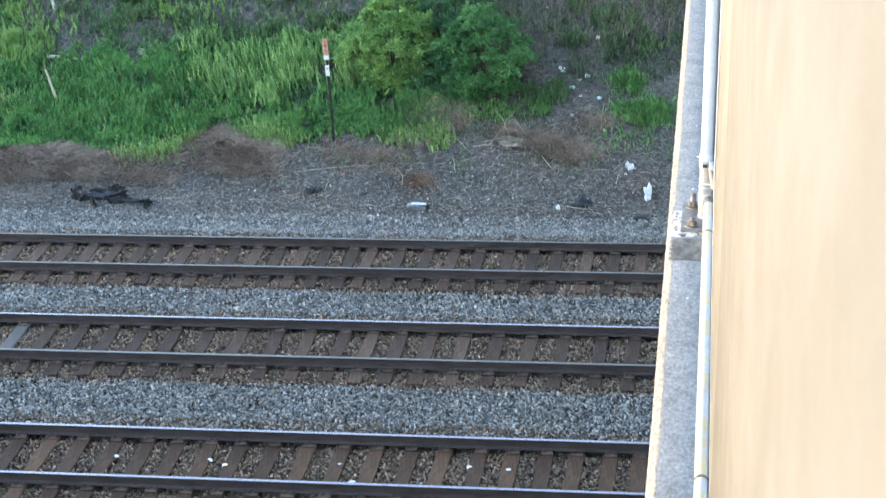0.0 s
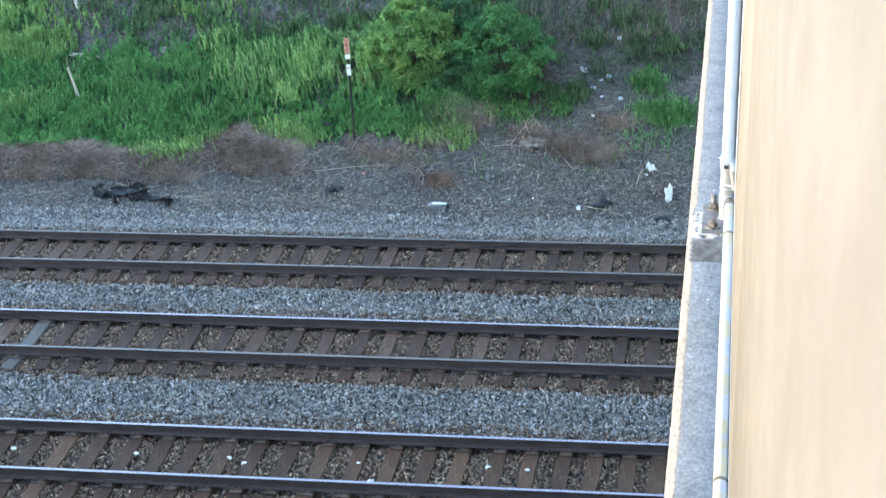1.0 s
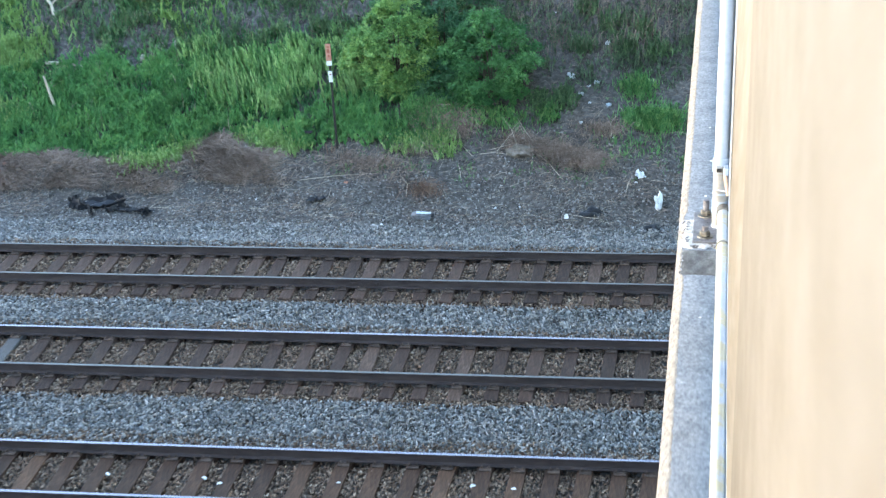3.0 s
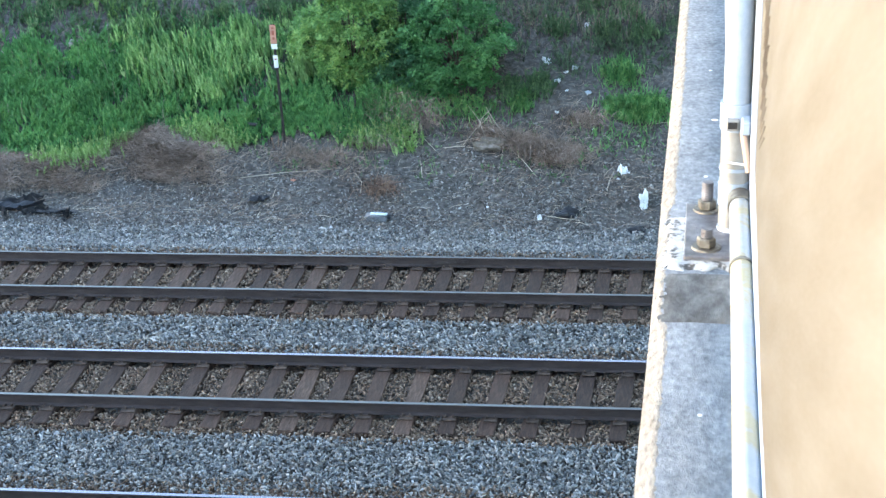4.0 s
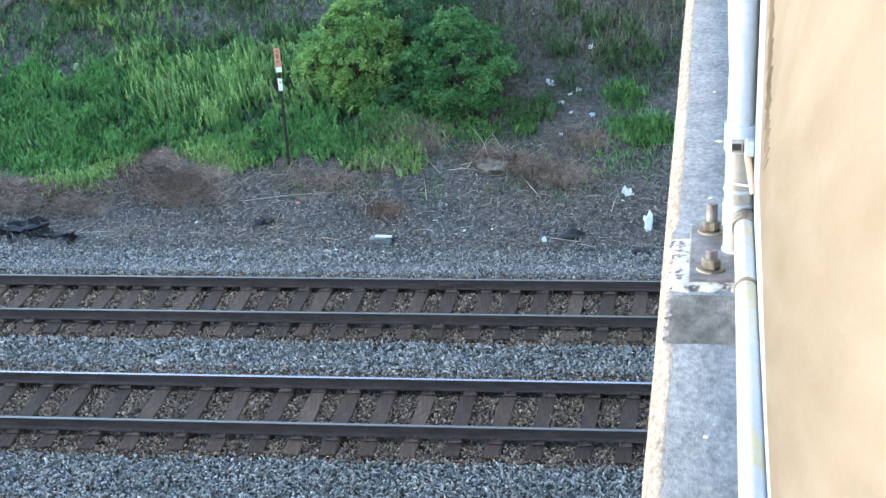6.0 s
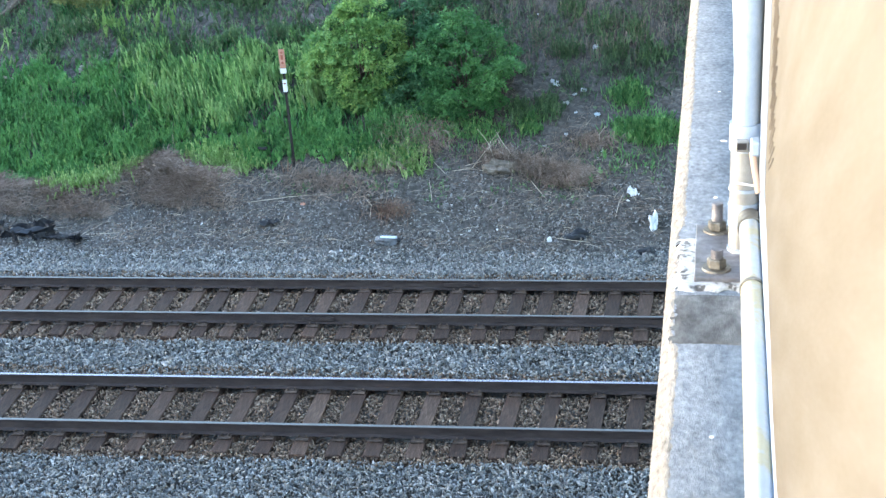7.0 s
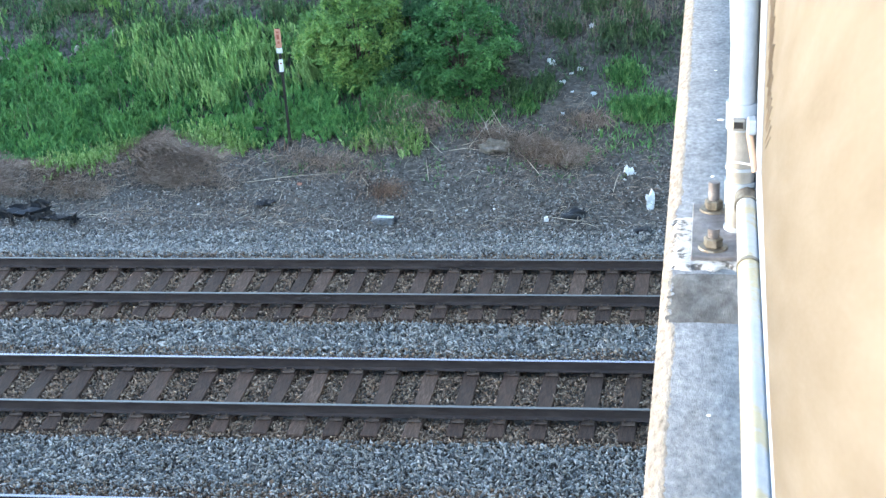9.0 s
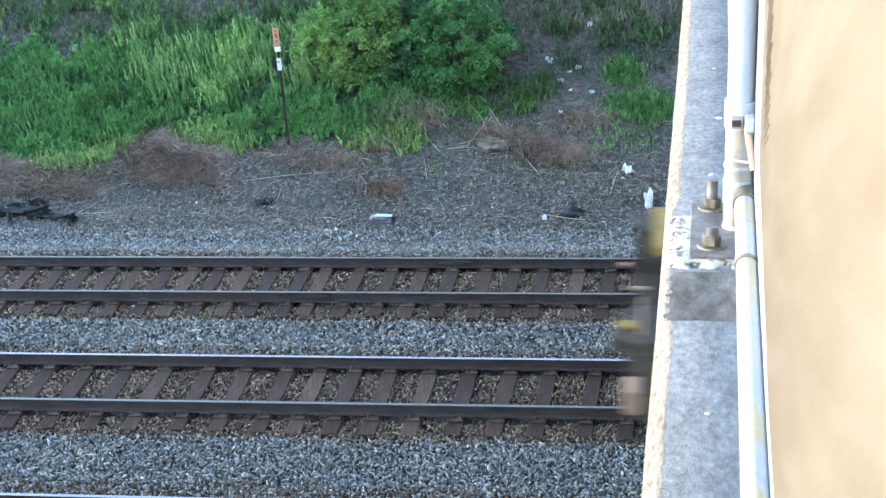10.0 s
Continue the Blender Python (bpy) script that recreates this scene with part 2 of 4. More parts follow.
M["loco_cream"] = material("cream_paint", [(0.3, (0.46, 0.31, 0.22)), (0.7, (0.6, 0.4, 0.29))], 5, 0.6, 0, 0.1, 40, 0.2, 1)
M["loco_tan"] = material("sunlit_tan_paint", [(0.3, (0.42, 0.25, 0.16)), (0.7, (0.54, 0.33, 0.22))], 5, 0.6, 0, 0.1, 40, 0.2, 1)
M["loco_brown"] = material("brown_steel", [(0.3, (0.06, 0.045, 0.035)), (0.7, (0.13, 0.10, 0.075))], 8, 0.7, 0.1, 0.2, 40, 0.3, 1)
M["glass"] = material("dark_glass", [(0.3, (0.01, 0.012, 0.014)), (0.7, (0.015, 0.018, 0.02))], 2, 0.08, 0, 0, spec=0.6)


# ---- building helpers ----
def part(name, bm, mat=None, parent=None, label="", smooth=False):
    """Links a bmesh (or a finished mesh) as one mesh object under a thing or part."""
    if isinstance(bm, bpy.types.Mesh):
        me = bm
    else:
        me = bpy.data.meshes.new(name)
        bm.normal_update()
        bm.to_mesh(me)
        bm.free()
    if mat is not None and not me.materials:
        me.materials.append(mat)
    if smooth:
        me.polygons.foreach_set("use_smooth", [len(p.vertices) < 5 for p in me.polygons])
    ob = new(name, me)
    if parent is not None:
        ob.parent = parent
    if label:
        ob["label"] = label
    return ob


def thing(name, label, category, group="", kind="", at=None):
    e = new(name)
    if at is not None:
        e.matrix_basis = at
    return tagged(e, label, category, group, kind)


def box(size, at=(0, 0, 0), bevel=0.0, bm=None, rot=None, seg=1):
    """A bevelled box into bm, or into a new bmesh."""
    made = bmesh.new()
    bmesh.ops.create_cube(made, size=1)
    bmesh.ops.scale(made, vec=size, verts=made.verts)
    if bevel:
        bmesh.ops.bevel(made, geom=list(made.edges), offset=bevel, segments=seg, affect="EDGES", profile=0.6)
    if rot is not None:
        bmesh.ops.transform(made, matrix=rot, verts=made.verts)
    bmesh.ops.translate(made, vec=at, verts=made.verts)
    return merged(bm, made)


def merged(bm, made):
    if bm is None:
        return made
    me = bpy.data.meshes.new("tmp")
    made.to_mesh(me)
    made.free()
    bm.from_mesh(me)
    bpy.data.meshes.remove(me)
    return bm


def tube(a, b, r, r2=None, n=16, bm=None, caps=True):
    """A round bar from a to b."""
    a, b = Vector(a), Vector(b)
    made = bmesh.new()
    bmesh.ops.create_cone(made, cap_ends=caps, segments=n, radius1=r, radius2=r if r2 is None else r2, depth=(b - a).length)
    bmesh.ops.transform(made, matrix=Matrix.Translation((a + b) / 2) @ (b - a).to_track_quat("Z", "Y").to_matrix().to_4x4(), verts=made.verts)
    return merged(bm, made)


def ring(a, b, r_out, r_in, n=24, bm=None):
    """A band: a hollow tube with thickness from a to b."""
    a, b = Vector(a), Vector(b)
    turn = Matrix.Translation(a) @ (b - a).to_track_quat("Z", "Y").to_matrix().to_4x4()
    d = (b - a).length
    made = bmesh.new()
    loops = [[made.verts.new(turn @ Vector((r * math.cos(2 * math.pi * i / n), r * math.sin(2 * math.pi * i / n), z))) for i in range(n)]
             for r, z in ((r_out, 0), (r_out, d), (r_in, d), (r_in, 0))]
    for k in range(4):
        p, q = loops[k], loops[(k + 1) % 4]
        for i in range(n):
            made.faces.new((p[i], p[(i + 1) % n], q[(i + 1) % n], q[i]))
    return merged(bm, made)


def raw_mesh(name, verts, faces, mat):
    """A mesh straight from numpy arrays: verts (n, 3), faces (m, k)."""
    me = bpy.data.meshes.new(name)
    m, k = faces.shape
    me.vertices.add(len(verts))
    me.vertices.foreach_set("co", np.ascontiguousarray(verts, dtype=np.float32).ravel())
    me.loops.add(m * k)
    me.loops.foreach_set("vertex_index", np.ascontiguousarray(faces, dtype=np.int32).ravel())
    me.polygons.add(m)
    me.polygons.foreach_set("loop_start", np.arange(0, m * k, k, dtype=np.int32))
    me.update(calc_edges=True)
    me.materials.append(mat)
    return me


rng = np.random.default_rng(7)


def smooth(a, b, x):
    t = np.clip((x - a) / (b - a), 0, 1)
    return t * t * (3 - 2 * t)


def wobble(x, y, s, k=0.0):
    """A cheap smooth unevenness between -1 and 1."""
    return (np.sin(x * s + 1.3 + k) * np.cos(y * s * 1.17 + 2.1 * k) + np.sin(x * s * 2.3 + y * s * 1.9 + k) * 0.5) / 1.5


TRACK_Y = (16.195, 20.375, 24.319)
BANK_Y = np.array([-400, -14, -4, 9.5, 13.0, 25.6, 26.9, 28.5, 30.5, 46.0, 60.0, 400.0])
BANK_Z = np.array([9.0, 8.2, 8.0, 0.2, -0.16, -0.16, -0.28, -0.2, 0.35, 7.3, 8.5, 9.0])


def height(x, y):
    """The ground: the track bed in a cutting, its banks, and an unseen hill to the west, added to block the sun."""
    x, y = np.asarray(x, float), np.asarray(y, float)
    z = np.interp(y, BANK_Y, BANK_Z)
    rough = smooth(26.5, 29.0, y) * smooth(60, 40, y)
    z = z + rough * (0.10 * wobble(x, y, 0.9) + 0.05 * wobble(x, y, 2.9, 1.0) + 0.02 * wobble(x, y, 8.0, 2.0))
    mound = np.interp(x, [-14, -11.9, -10.9, -10.2, -9.0, -7.5], [29.45, 29.3, 29.95, 30.45, 29.75, 29.8])
    swell = np.interp(x, [-14, -12.5, -11.6, -10.5, -9.6, -8.9, -8.3, -7.3], [0.22, 0.26, 0.18, 0.34, 0.20, 0.30, 0.12, 0.0])
    z = z + swell * np.exp(-((y - mound) / 0.5) ** 2)
    west = smooth(-90, -165, x)
    return z * (1 - west) + 22.0 * west


# ---- ground ----
def build_ground():
    out = np.geomspace(0.3, 2500, 34)
    xs = np.concatenate([-22 - out[::-1], np.arange(-22, 5.01, 0.14), 5 + out])
    ys = np.concatenate([13 - out[::-1], np.arange(13, 40.01, 0.14), 40 + out])
    gx, gy = np.meshgrid(xs, ys)
    v = np.stack([gx, gy, height(gx, gy)], -1).reshape(-1, 3)
    w = len(xs)
    i = (np.arange(len(ys) - 1)[:, None] * w + np.arange(w - 1)[None]).ravel()
    ob = part("ground", raw_mesh("ground", v, np.stack([i, i + 1, i + w + 1, i + w], 1), M["soil"]), None, smooth=True)
    tagged(ob, "dry grey-brown soil of a railway cutting and its banks", "ground", kind="structure")


build_ground()


# ---- stones ----
OCTA_V = np.array([[1, 0, 0], [-1, 0, 0], [0, 1, 0], [0, -1, 0], [0, 0, 1], [0, 0, -1]], float)
OCTA_F = np.array([[0, 2, 4], [2, 1, 4], [1, 3, 4], [3, 0, 4], [2, 0, 5], [1, 2, 5], [3, 1, 5], [0, 3, 5]])


def rotations(n):
    q = rng.normal(size=(n, 4))
    q /= np.linalg.norm(q, axis=1)[:, None]
    w, x, y, z = q.T
    return np.stack([np.stack([1 - 2 * (y * y + z * z), 2 * (x * y - z * w), 2 * (x * z + y * w)], -1),
                     np.stack([2 * (x * y + z * w), 1 - 2 * (x * x + z * z), 2 * (y * z - x * w)], -1),
                     np.stack([2 * (x * z - y * w), 2 * (y * z + x * w), 1 - 2 * (x * x + y * y)], -1)], 1)


def stones(name, centres, radii, mat, label):
    n = len(centres)
    v = OCTA_V[None] * (0.7 + 0.6 * rng.random((n, 6, 1))) + rng.normal(0, 0.16, (n, 6, 3))
    v = v * np.stack([1.2 + 0.7 * rng.random(n), 0.5 + 0.42 * rng.random(n), 0.42 + 0.4 * rng.random(n)], 1)[:, None]
    v = np.einsum("nij,nkj->nki", rotations(n), v) * radii[:, None, None] + centres[:, None]
    f = OCTA_F[None] + 6 * np.arange(n)[:, None, None]
    ob = part(name, raw_mesh(name, v.reshape(-1, 3), f.reshape(-1, 3), mat))
    tagged(ob, label, "gravel", kind="stuff")


def scatter(n, x0, x1, y0, y1):
    return rng.uniform(x0, x1, n), rng.uniform(y0, y1, n)


TIES = {
    0: ([-9.61, -9.05, -8.49, -7.94, -7.44, -6.88, -6.38, -5.82, -5.25, -4.67, -4.12, -3.57, -3.04, -2.44, -1.92, -1.38, -0.9, -0.37, 0.1], 0.53),
    1: ([-9.25, -8.63, -7.97, -7.35, -6.63, -6.03, -5.38, -4.85, -4.30, -3.74, -3.12, -2.48, -1.87, -1.26, -0.58, 0.01], 0.61),
    2: ([-10.49, -9.99, -9.48, -8.98, -8.44, -7.95, -7.45, -6.93, -6.44, -5.88, -5.48, -4.87, -4.27, -3.73, -3.20, -2.58, -2.07, -1.57, -0.95, -0.40, 0.16], 0.55),
}


def tie_places(k):
    """Where the sleepers of a track lie: those seen near, carried on at an even gap."""
    near, gap = TIES[k]
    xs = list(near)
    while xs[0] > -17:
        xs.insert(0, xs[0] - gap)
    while xs[-1] < 4:
        xs.append(xs[-1] + gap)
    return xs


def tie_skew(x):
    """How far a sleeper leans out of square, in metres along the track for each metre across it."""
    return np.clip(0.004 + 0.0078 * (np.asarray(x) + 8.5), 0.0, 0.075)


def build_ballast():
    x, y = scatter(222000, -15.8, 1.4, 13.6, 27.7)
    seen = x > -9.7 - 0.5 * (y - 13.6)
    x, y = x[seen], y[seen]
    rel = y[:, None] - np.array(TRACK_Y)[None]
    off = np.min(np.abs(rel), axis=1)
    beyond = np.where(np.any((rel > 0) & (rel < 2.4), axis=1), 1.0, 0.0)
    keep = (off > np.where(beyond > 0, 0.86, 1.12)) & (rng.random(len(y)) < 1.0 - smooth(27.25, 27.65, y + 0.12 * wobble(x, y, 1.3, 5.0)))
    x, y, off, beyond = x[keep], y[keep], off[keep], beyond[keep]
    r = rng.uniform(0.016, 0.034, len(x)) * np.where(rng.random(len(x)) < 0.03, 1.5, 1.0)
    z = -0.045 + 0.018 * wobble(x, y, 2.2) - 0.20 * smooth(25.7, 26.9, y) + rng.uniform(-0.04, 0.03, len(x))
    # stones lie over the sleepers' far ends and leave the near ends bare
    z = z + np.where(beyond > 0, 0.048 * smooth(1.75, 1.35, off), -0.07 * smooth(1.5, 1.25, off))
    c = np.stack([x, y, z], 1)
    # brake dust stains the stones nearest to the sleepers' ends
    stained = rng.random(len(x)) < np.where(beyond > 0, 0.45, 0.75) * smooth(1.62, 1.25, off + 0.1 * wobble(x, y, 1.9, 4.0))
    stones("ballast", c[~stained], r[~stained], M["stone"], "blue-grey crushed stone ballast between the railway tracks")
    stones("stained_ballast", c[stained], r[stained], M["rusty_stone"], "brown-stained crushed stone along the sleepers' ends")
    # the beds between the sleepers, lower under the rails
    px, py = [], []
    for k, ty in enumerate(TRACK_Y):
        x, y = scatter(40000, -15.8, 1.4, ty - 1.36, ty + 1.36)
        ties = np.array(tie_places(k))
        under = np.min(np.abs(x[:, None] - ties[None] - (y - ty)[:, None] * tie_skew(ties)[None]), axis=1) < 0.112
        keep = (x > -9.7 - 0.5 * (y - 13.6)) & ~(under & (np.abs(y - ty) < 1.26))
        px.append(x[keep])
        py.append(y[keep])
    x, y = np.concatenate(px), np.concatenate(py)
    off = np.min(np.abs(y[:, None] - np.array(TRACK_Y)[None]), axis=1)
    z = -0.052 + 0.012 * wobble(x, y, 3.1, 2.0) + rng.uniform(-0.02, 0.022, len(x)) - 0.085 * smooth(0.15, 0.085, np.abs(off - 0.7525))
    stones("crib_ballast", np.stack([x, y, z], 1), rng.uniform(0.016, 0.031, len(x)), M["rusty_stone"], "rust-stained crushed stone between the sleepers")
    x, y = scatter(56000, -16.5, 1.6, 26.6, 31.4)
    keep = rng.random(len(y)) < smooth(31.0, 28.4, y) * 0.74 * (0.45 + 0.55 * (wobble(x, y, 1.7, 3.0) > -0.1)) + 0.12
    x, y = x[keep], y[keep]
    stones("verge_stones", np.stack([x, y, height(x, y) + 0.002], 1), rng.uniform(0.011, 0.036, len(x)), M["soil_stone"],
           "loose grey stones strewn over the dirt verge")


build_ballast()


# ---- railway tracks ----
RAIL = [(-0.070, 0.0), (0.070, 0.0), (0.070, 0.012), (0.012, 0.030), (0.009, 0.125), (0.034, 0.138), (0.036, 0.162),
        (0.030, 0.169), (-0.030, 0.169), (-0.036, 0.162), (-0.034, 0.138), (-0.009, 0.125), (-0.012, 0.030), (-0.070, 0.012)]


def tie_mesh(seed, mat):
    """A wooden sleeper with worn edges and split ends."""
    r = random.Random(seed)
    bm = box((0.245, 2.6, 0.17), (0, 0, -0.085), 0.012)
    bmesh.ops.subdivide_edges(bm, edges=[e for e in bm.edges if abs(e.verts[0].co.y - e.verts[1].co.y) > 1], cuts=3)
    for v in bm.verts:
        v.co += Vector((r.uniform(-0.008, 0.008), r.uniform(-0.02, 0.02), r.uniform(-0.005, 0.003)))
    me = bpy.data.meshes.new("sleeper")
    bm.to_mesh(me)
    bm.free()
    me.materials.append(mat)
    return me


def plate_mesh():
    """A tie plate with shoulders and four spike heads."""
    bm = box((0.19, 0.34, 0.018), (0, 0, 0.009), 0.004)
    for s in (-1, 1):
        box((0.19, 0.03, 0.012), (0, s * 0.09, 0.022), 0.003, bm)
        for k in (-0.055, 0.055):
            box((0.028, 0.042, 0.05), (k, s * 0.088, 0.035), 0.006, bm)
    me = bpy.data.meshes.new("tie_plate")
    bm.to_mesh(me)
    bm.free()
    me.materials.append(M["plate"])
    return me


def rail_mesh(x0, x1, head):
    bm = bmesh.new()
    ends = [[bm.verts.new((x, a, b)) for a, b in RAIL] for x in (x0, x1)]
    k = len(RAIL)
    for i in range(k):
        f = bm.faces.new((ends[0][i], ends[0][(i + 1) % k], ends[1][(i + 1) % k], ends[1][i]))
        f.material_index = 1 if i == 7 else 0
    for e in ends:
        bm.faces.new(e)
    bmesh.ops.recalc_face_normals(bm, faces=bm.faces)
    me = bpy.data.meshes.new("rail")
    bm.to_mesh(me)
    bm.free()
    me.materials.append(M["rail_web"])
    me.materials.append(head)
    return me


def build_tracks():
    plate = plate_mesh()
    labels = ("railway track on fresh brown wooden sleepers, rails shining", "railway track on dark creosoted sleepers in stone ballast",
              "railway track with dull dark rails on weathered sleepers")
    for k, ty in enumerate(TRACK_Y):
        track = thing("railway_track", labels[k], "railway track", "parallel railway tracks", at=pose(0, ty, 0))
        for s in (-1, 1):
            head = M["rail_head"] if (k < 2 and (s > 0 or k == 0)) else M["rail_dull"]
            rail = part("rail", rail_mesh(-88, 60, head), None, track)
            rail.location = (0, s * 0.7525, 0.020)
        for s, x in (((-1, -5.45), (1, -3.1)) if k == 2 else ((-1, 0.9), (1, -12.5))):
            bm = box((0.62, 0.022, 0.075), (x, s * 0.7525 - 0.024, 0.098), 0.006)
            for q in (-0.23, -0.08, 0.08, 0.23):
                tube((x + q, s * 0.7525 - 0.032, 0.098), (x + q, s * 0.7525 - 0.062, 0.098), 0.016, None, 6, bm)
            part("joint_bar", bm, M["rail_web"], track, "rusty rail joint bar with bolts")
        xs, gap = tie_places(k), TIES[k][1]
        kinds = [tie_mesh(10 * k + i, M["tie_brown"] if k == 0 else M["tie"]) for i in range(5)]
        grey = tie_mesh(99, M["tie_grey"])
        r = random.Random(k)
        for x in xs:
            me = grey if (k == 1 and abs(x + 11.75) < 0.3) else kinds[r.randrange(5)]
            skew = float(tie_skew(x))
            t = part("sleeper", me, None, track)
            t.matrix_basis = pose(x + r.uniform(-0.01, 0.01), r.uniform(-0.04, 0.04), r.uniform(-0.012, 0.0), 0, 0, r.uniform(-0.7, 0.7) - math.degrees(skew))
            for s in (-1, 1):
                part("tie_plate", plate, None, track).location = (x + s * 0.7525 * skew, s * 0.7525, 0.0)
        far = bmesh.new()
        for x in np.arange(xs[0] - gap, -60, -gap):
            box((0.245, 2.6, 0.17), (x, 0, -0.085), 0, far)
        for x in np.arange(xs[-1] + gap, 30, gap):
            box((0.245, 2.6, 0.17), (x, 0, -0.085), 0, far)
        tagged(part("distant_sleepers", far, M["tie"], track), kind="stuff")


build_tracks()


# ---- overpass: ledge, deck and fence, in the overpass's own axes (u across, v along) ----
BRIDGE = pose(0, 0, 0, 0, 0, -2.885)
LEDGE_Z = 9.12


def build_ledge():
    """The concrete edge beam: a broken chamfer on its outer edge, a rough top."""
    vs = np.concatenate([np.arange(-14, -4, 1.0), np.arange(-4, 13, 0.012), np.arange(13, 48, 1.0)])
    n = len(vs)
    flat = 0 * vs
    slow = 0.0025 * wobble(vs, flat, 3.1) + 0.0015 * wobble(vs, flat, 17.0, 1)
    chip = slow + 0.002 * wobble(vs, flat, 43.0, 3) + 0.012 * np.maximum(0, wobble(vs, flat, 7.3, 2) - 0.4)
    chip = chip - 0.016 * smooth(3.84, 3.88, vs) * smooth(4.80, 4.72, vs)
    low, high = LEDGE_Z - 0.042, LEDGE_Z
    cols = [(-0.125 + flat, 7.75 + flat), (-0.125 + slow * 0.4, low + flat)]
    for f in (0.25, 0.5, 0.75):
        cols.append((-0.125 + (0.040 + chip) * f + rng.normal(0, 0.0016, n), low + 0.042 * f + rng.normal(0, 0.0016, n)))
    cols += [(-0.085 + chip + rng.normal(0, 0.0016, n), high - 0.001 + flat), (-0.076 + chip + rng.normal(0, 0.002, n), high + flat),
             (0.60 + flat, high + flat), (0.60 + flat, 7.75 + flat)]
    v = np.stack([np.stack([u, vs, z], 1) for u, z in cols], 1).reshape(-1, 3)
    k = len(cols)
    i = (np.arange(n - 1)[:, None] * k + np.arange(k - 1)[None]).ravel()
    me = raw_mesh("ledge", v, np.stack([i, i + k, i + k + 1, i + 1], 1), M["concrete"])
    me.materials.append(M["concrete_edge"])
    me.polygons.foreach_set("material_index", np.tile([0, 1, 1, 1, 1, 1, 0, 0], n - 1).astype(np.int32))
    ledge = part("bridge_ledge", me)
    ledge.matrix_basis = BRIDGE
    for k, (u, v, w) in enumerate(((0.050, 5.68, 0.013), (0.022, 5.05, 0.007), (0.03, 6.35, 0.007), (0.02, 3.35, 0.006))):
        r = random.Random(k)
        bm = bmesh.new()
        rim = [(u + w * r.uniform(0.6, 1.1) * math.cos(a * math.pi / 5), v + 0.8 * w * r.uniform(0.6, 1.1) * math.sin(a * math.pi / 5)) for a in range(10)]
        top = bm.faces.new([bm.verts.new((p, q, LEDGE_Z + 0.003)) for p, q in rim])
        made = bmesh.ops.extrude_face_region(bm, geom=[top])
        bmesh.ops.translate(bm, vec=(0, 0, -0.004), verts=[g for g in made["geom"] if isinstance(g, bmesh.types.BMVert)])
        bmesh.ops.recalc_face_normals(bm, faces=bm.faces)
        part("paint_splash", bm, M["white"], ledge, "white paint splash")
    tagged(ledge, "weathered grey concrete bridge ledge with a chipped sunlit edge", "ledge", kind="structure")


def build_deck():
    deck = thing("bridge_deck", "concrete road overpass deck with asphalt and girders", "bridge", kind="structure", at=BRIDGE)
    part("slab", box((9.4, 60, 0.5), (5.31, 17, 8.75), 0.01), M["concrete"], deck)
    part("roadway", box((6.4, 60, 0.05), (5.2, 17, 9.03), 0.005), M["asphalt"], deck)
    part("sidewalk", box((1.3, 60, 0.16), (1.27, 17, 9.08), 0.01), M["concrete"], deck)
    part("far_parapet", box((0.4, 60, 1.1), (9.8, 17, 9.55), 0.02), M["concrete"], deck)
    for u in (1.2, 3.8, 6.4, 9.0):
        part("girder", box((0.4, 60, 0.9), (u, 17, 8.05), 0.02), M["concrete"], deck)
    for v in (-6.5, 44.5):
        part("abutment", box((9.6, 2.0, 9.0), (5.3, v, 3.3), 0.03), M["concrete"], deck)


def ragged_slab(name, u0, u1, v0, v1, z0, z1, jag, mat, parent, label=""):
    """A thin pad with an uneven outline and a lumpy top."""
    r = random.Random(len(name))
    nu, nv = 20, 30
    bm = bmesh.new()
    rows = []
    for j in range(nv + 1):
        row = []
        for i in range(nu + 1):
            u, v = u0 + (u1 - u0) * i / nu, v0 + (v1 - v0) * j / nv
            edge = i in (0, nu) or j in (0, nv)
            if edge:
                u += r.uniform(-jag, jag)
                v += r.uniform(-jag, jag)
            else:
                u += r.uniform(-0.2, 0.2) * (u1 - u0) / nu
                v += r.uniform(-0.2, 0.2) * (v1 - v0) / nv
            row.append(bm.verts.new((u, v, z0 if edge else z1 + 0.004 * noise.noise(Vector((u * 40, v * 25, 3))))))
        rows.append(row)
    for j in range(nv):
        for i in range(nu):
            bm.faces.new((rows[j][i], rows[j][i + 1], rows[j + 1][i + 1], rows[j + 1][i]))
    bmesh.ops.recalc_face_normals(bm, faces=bm.faces)
    return part(name, bm, mat, parent, label, True)


def hexagon(r, z0, z1, at, bm=None, turn=0.3):
    made = bmesh.new()
    bmesh.ops.create_cone(made, cap_ends=True, segments=6, radius1=r, radius2=r, depth=z1 - z0)
    bmesh.ops.bevel(made, geom=[e for e in made.edges if abs(e.verts[0].co.z - e.verts[1].co.z) < 1e-5], offset=0.004, segments=1, affect="EDGES")
    bmesh.ops.transform(made, matrix=Matrix.Translation((at[0], at[1], (z0 + z1) / 2)) @ Matrix.Rotation(turn, 4, "Z"), verts=made.verts)
    return merged(bm, made)


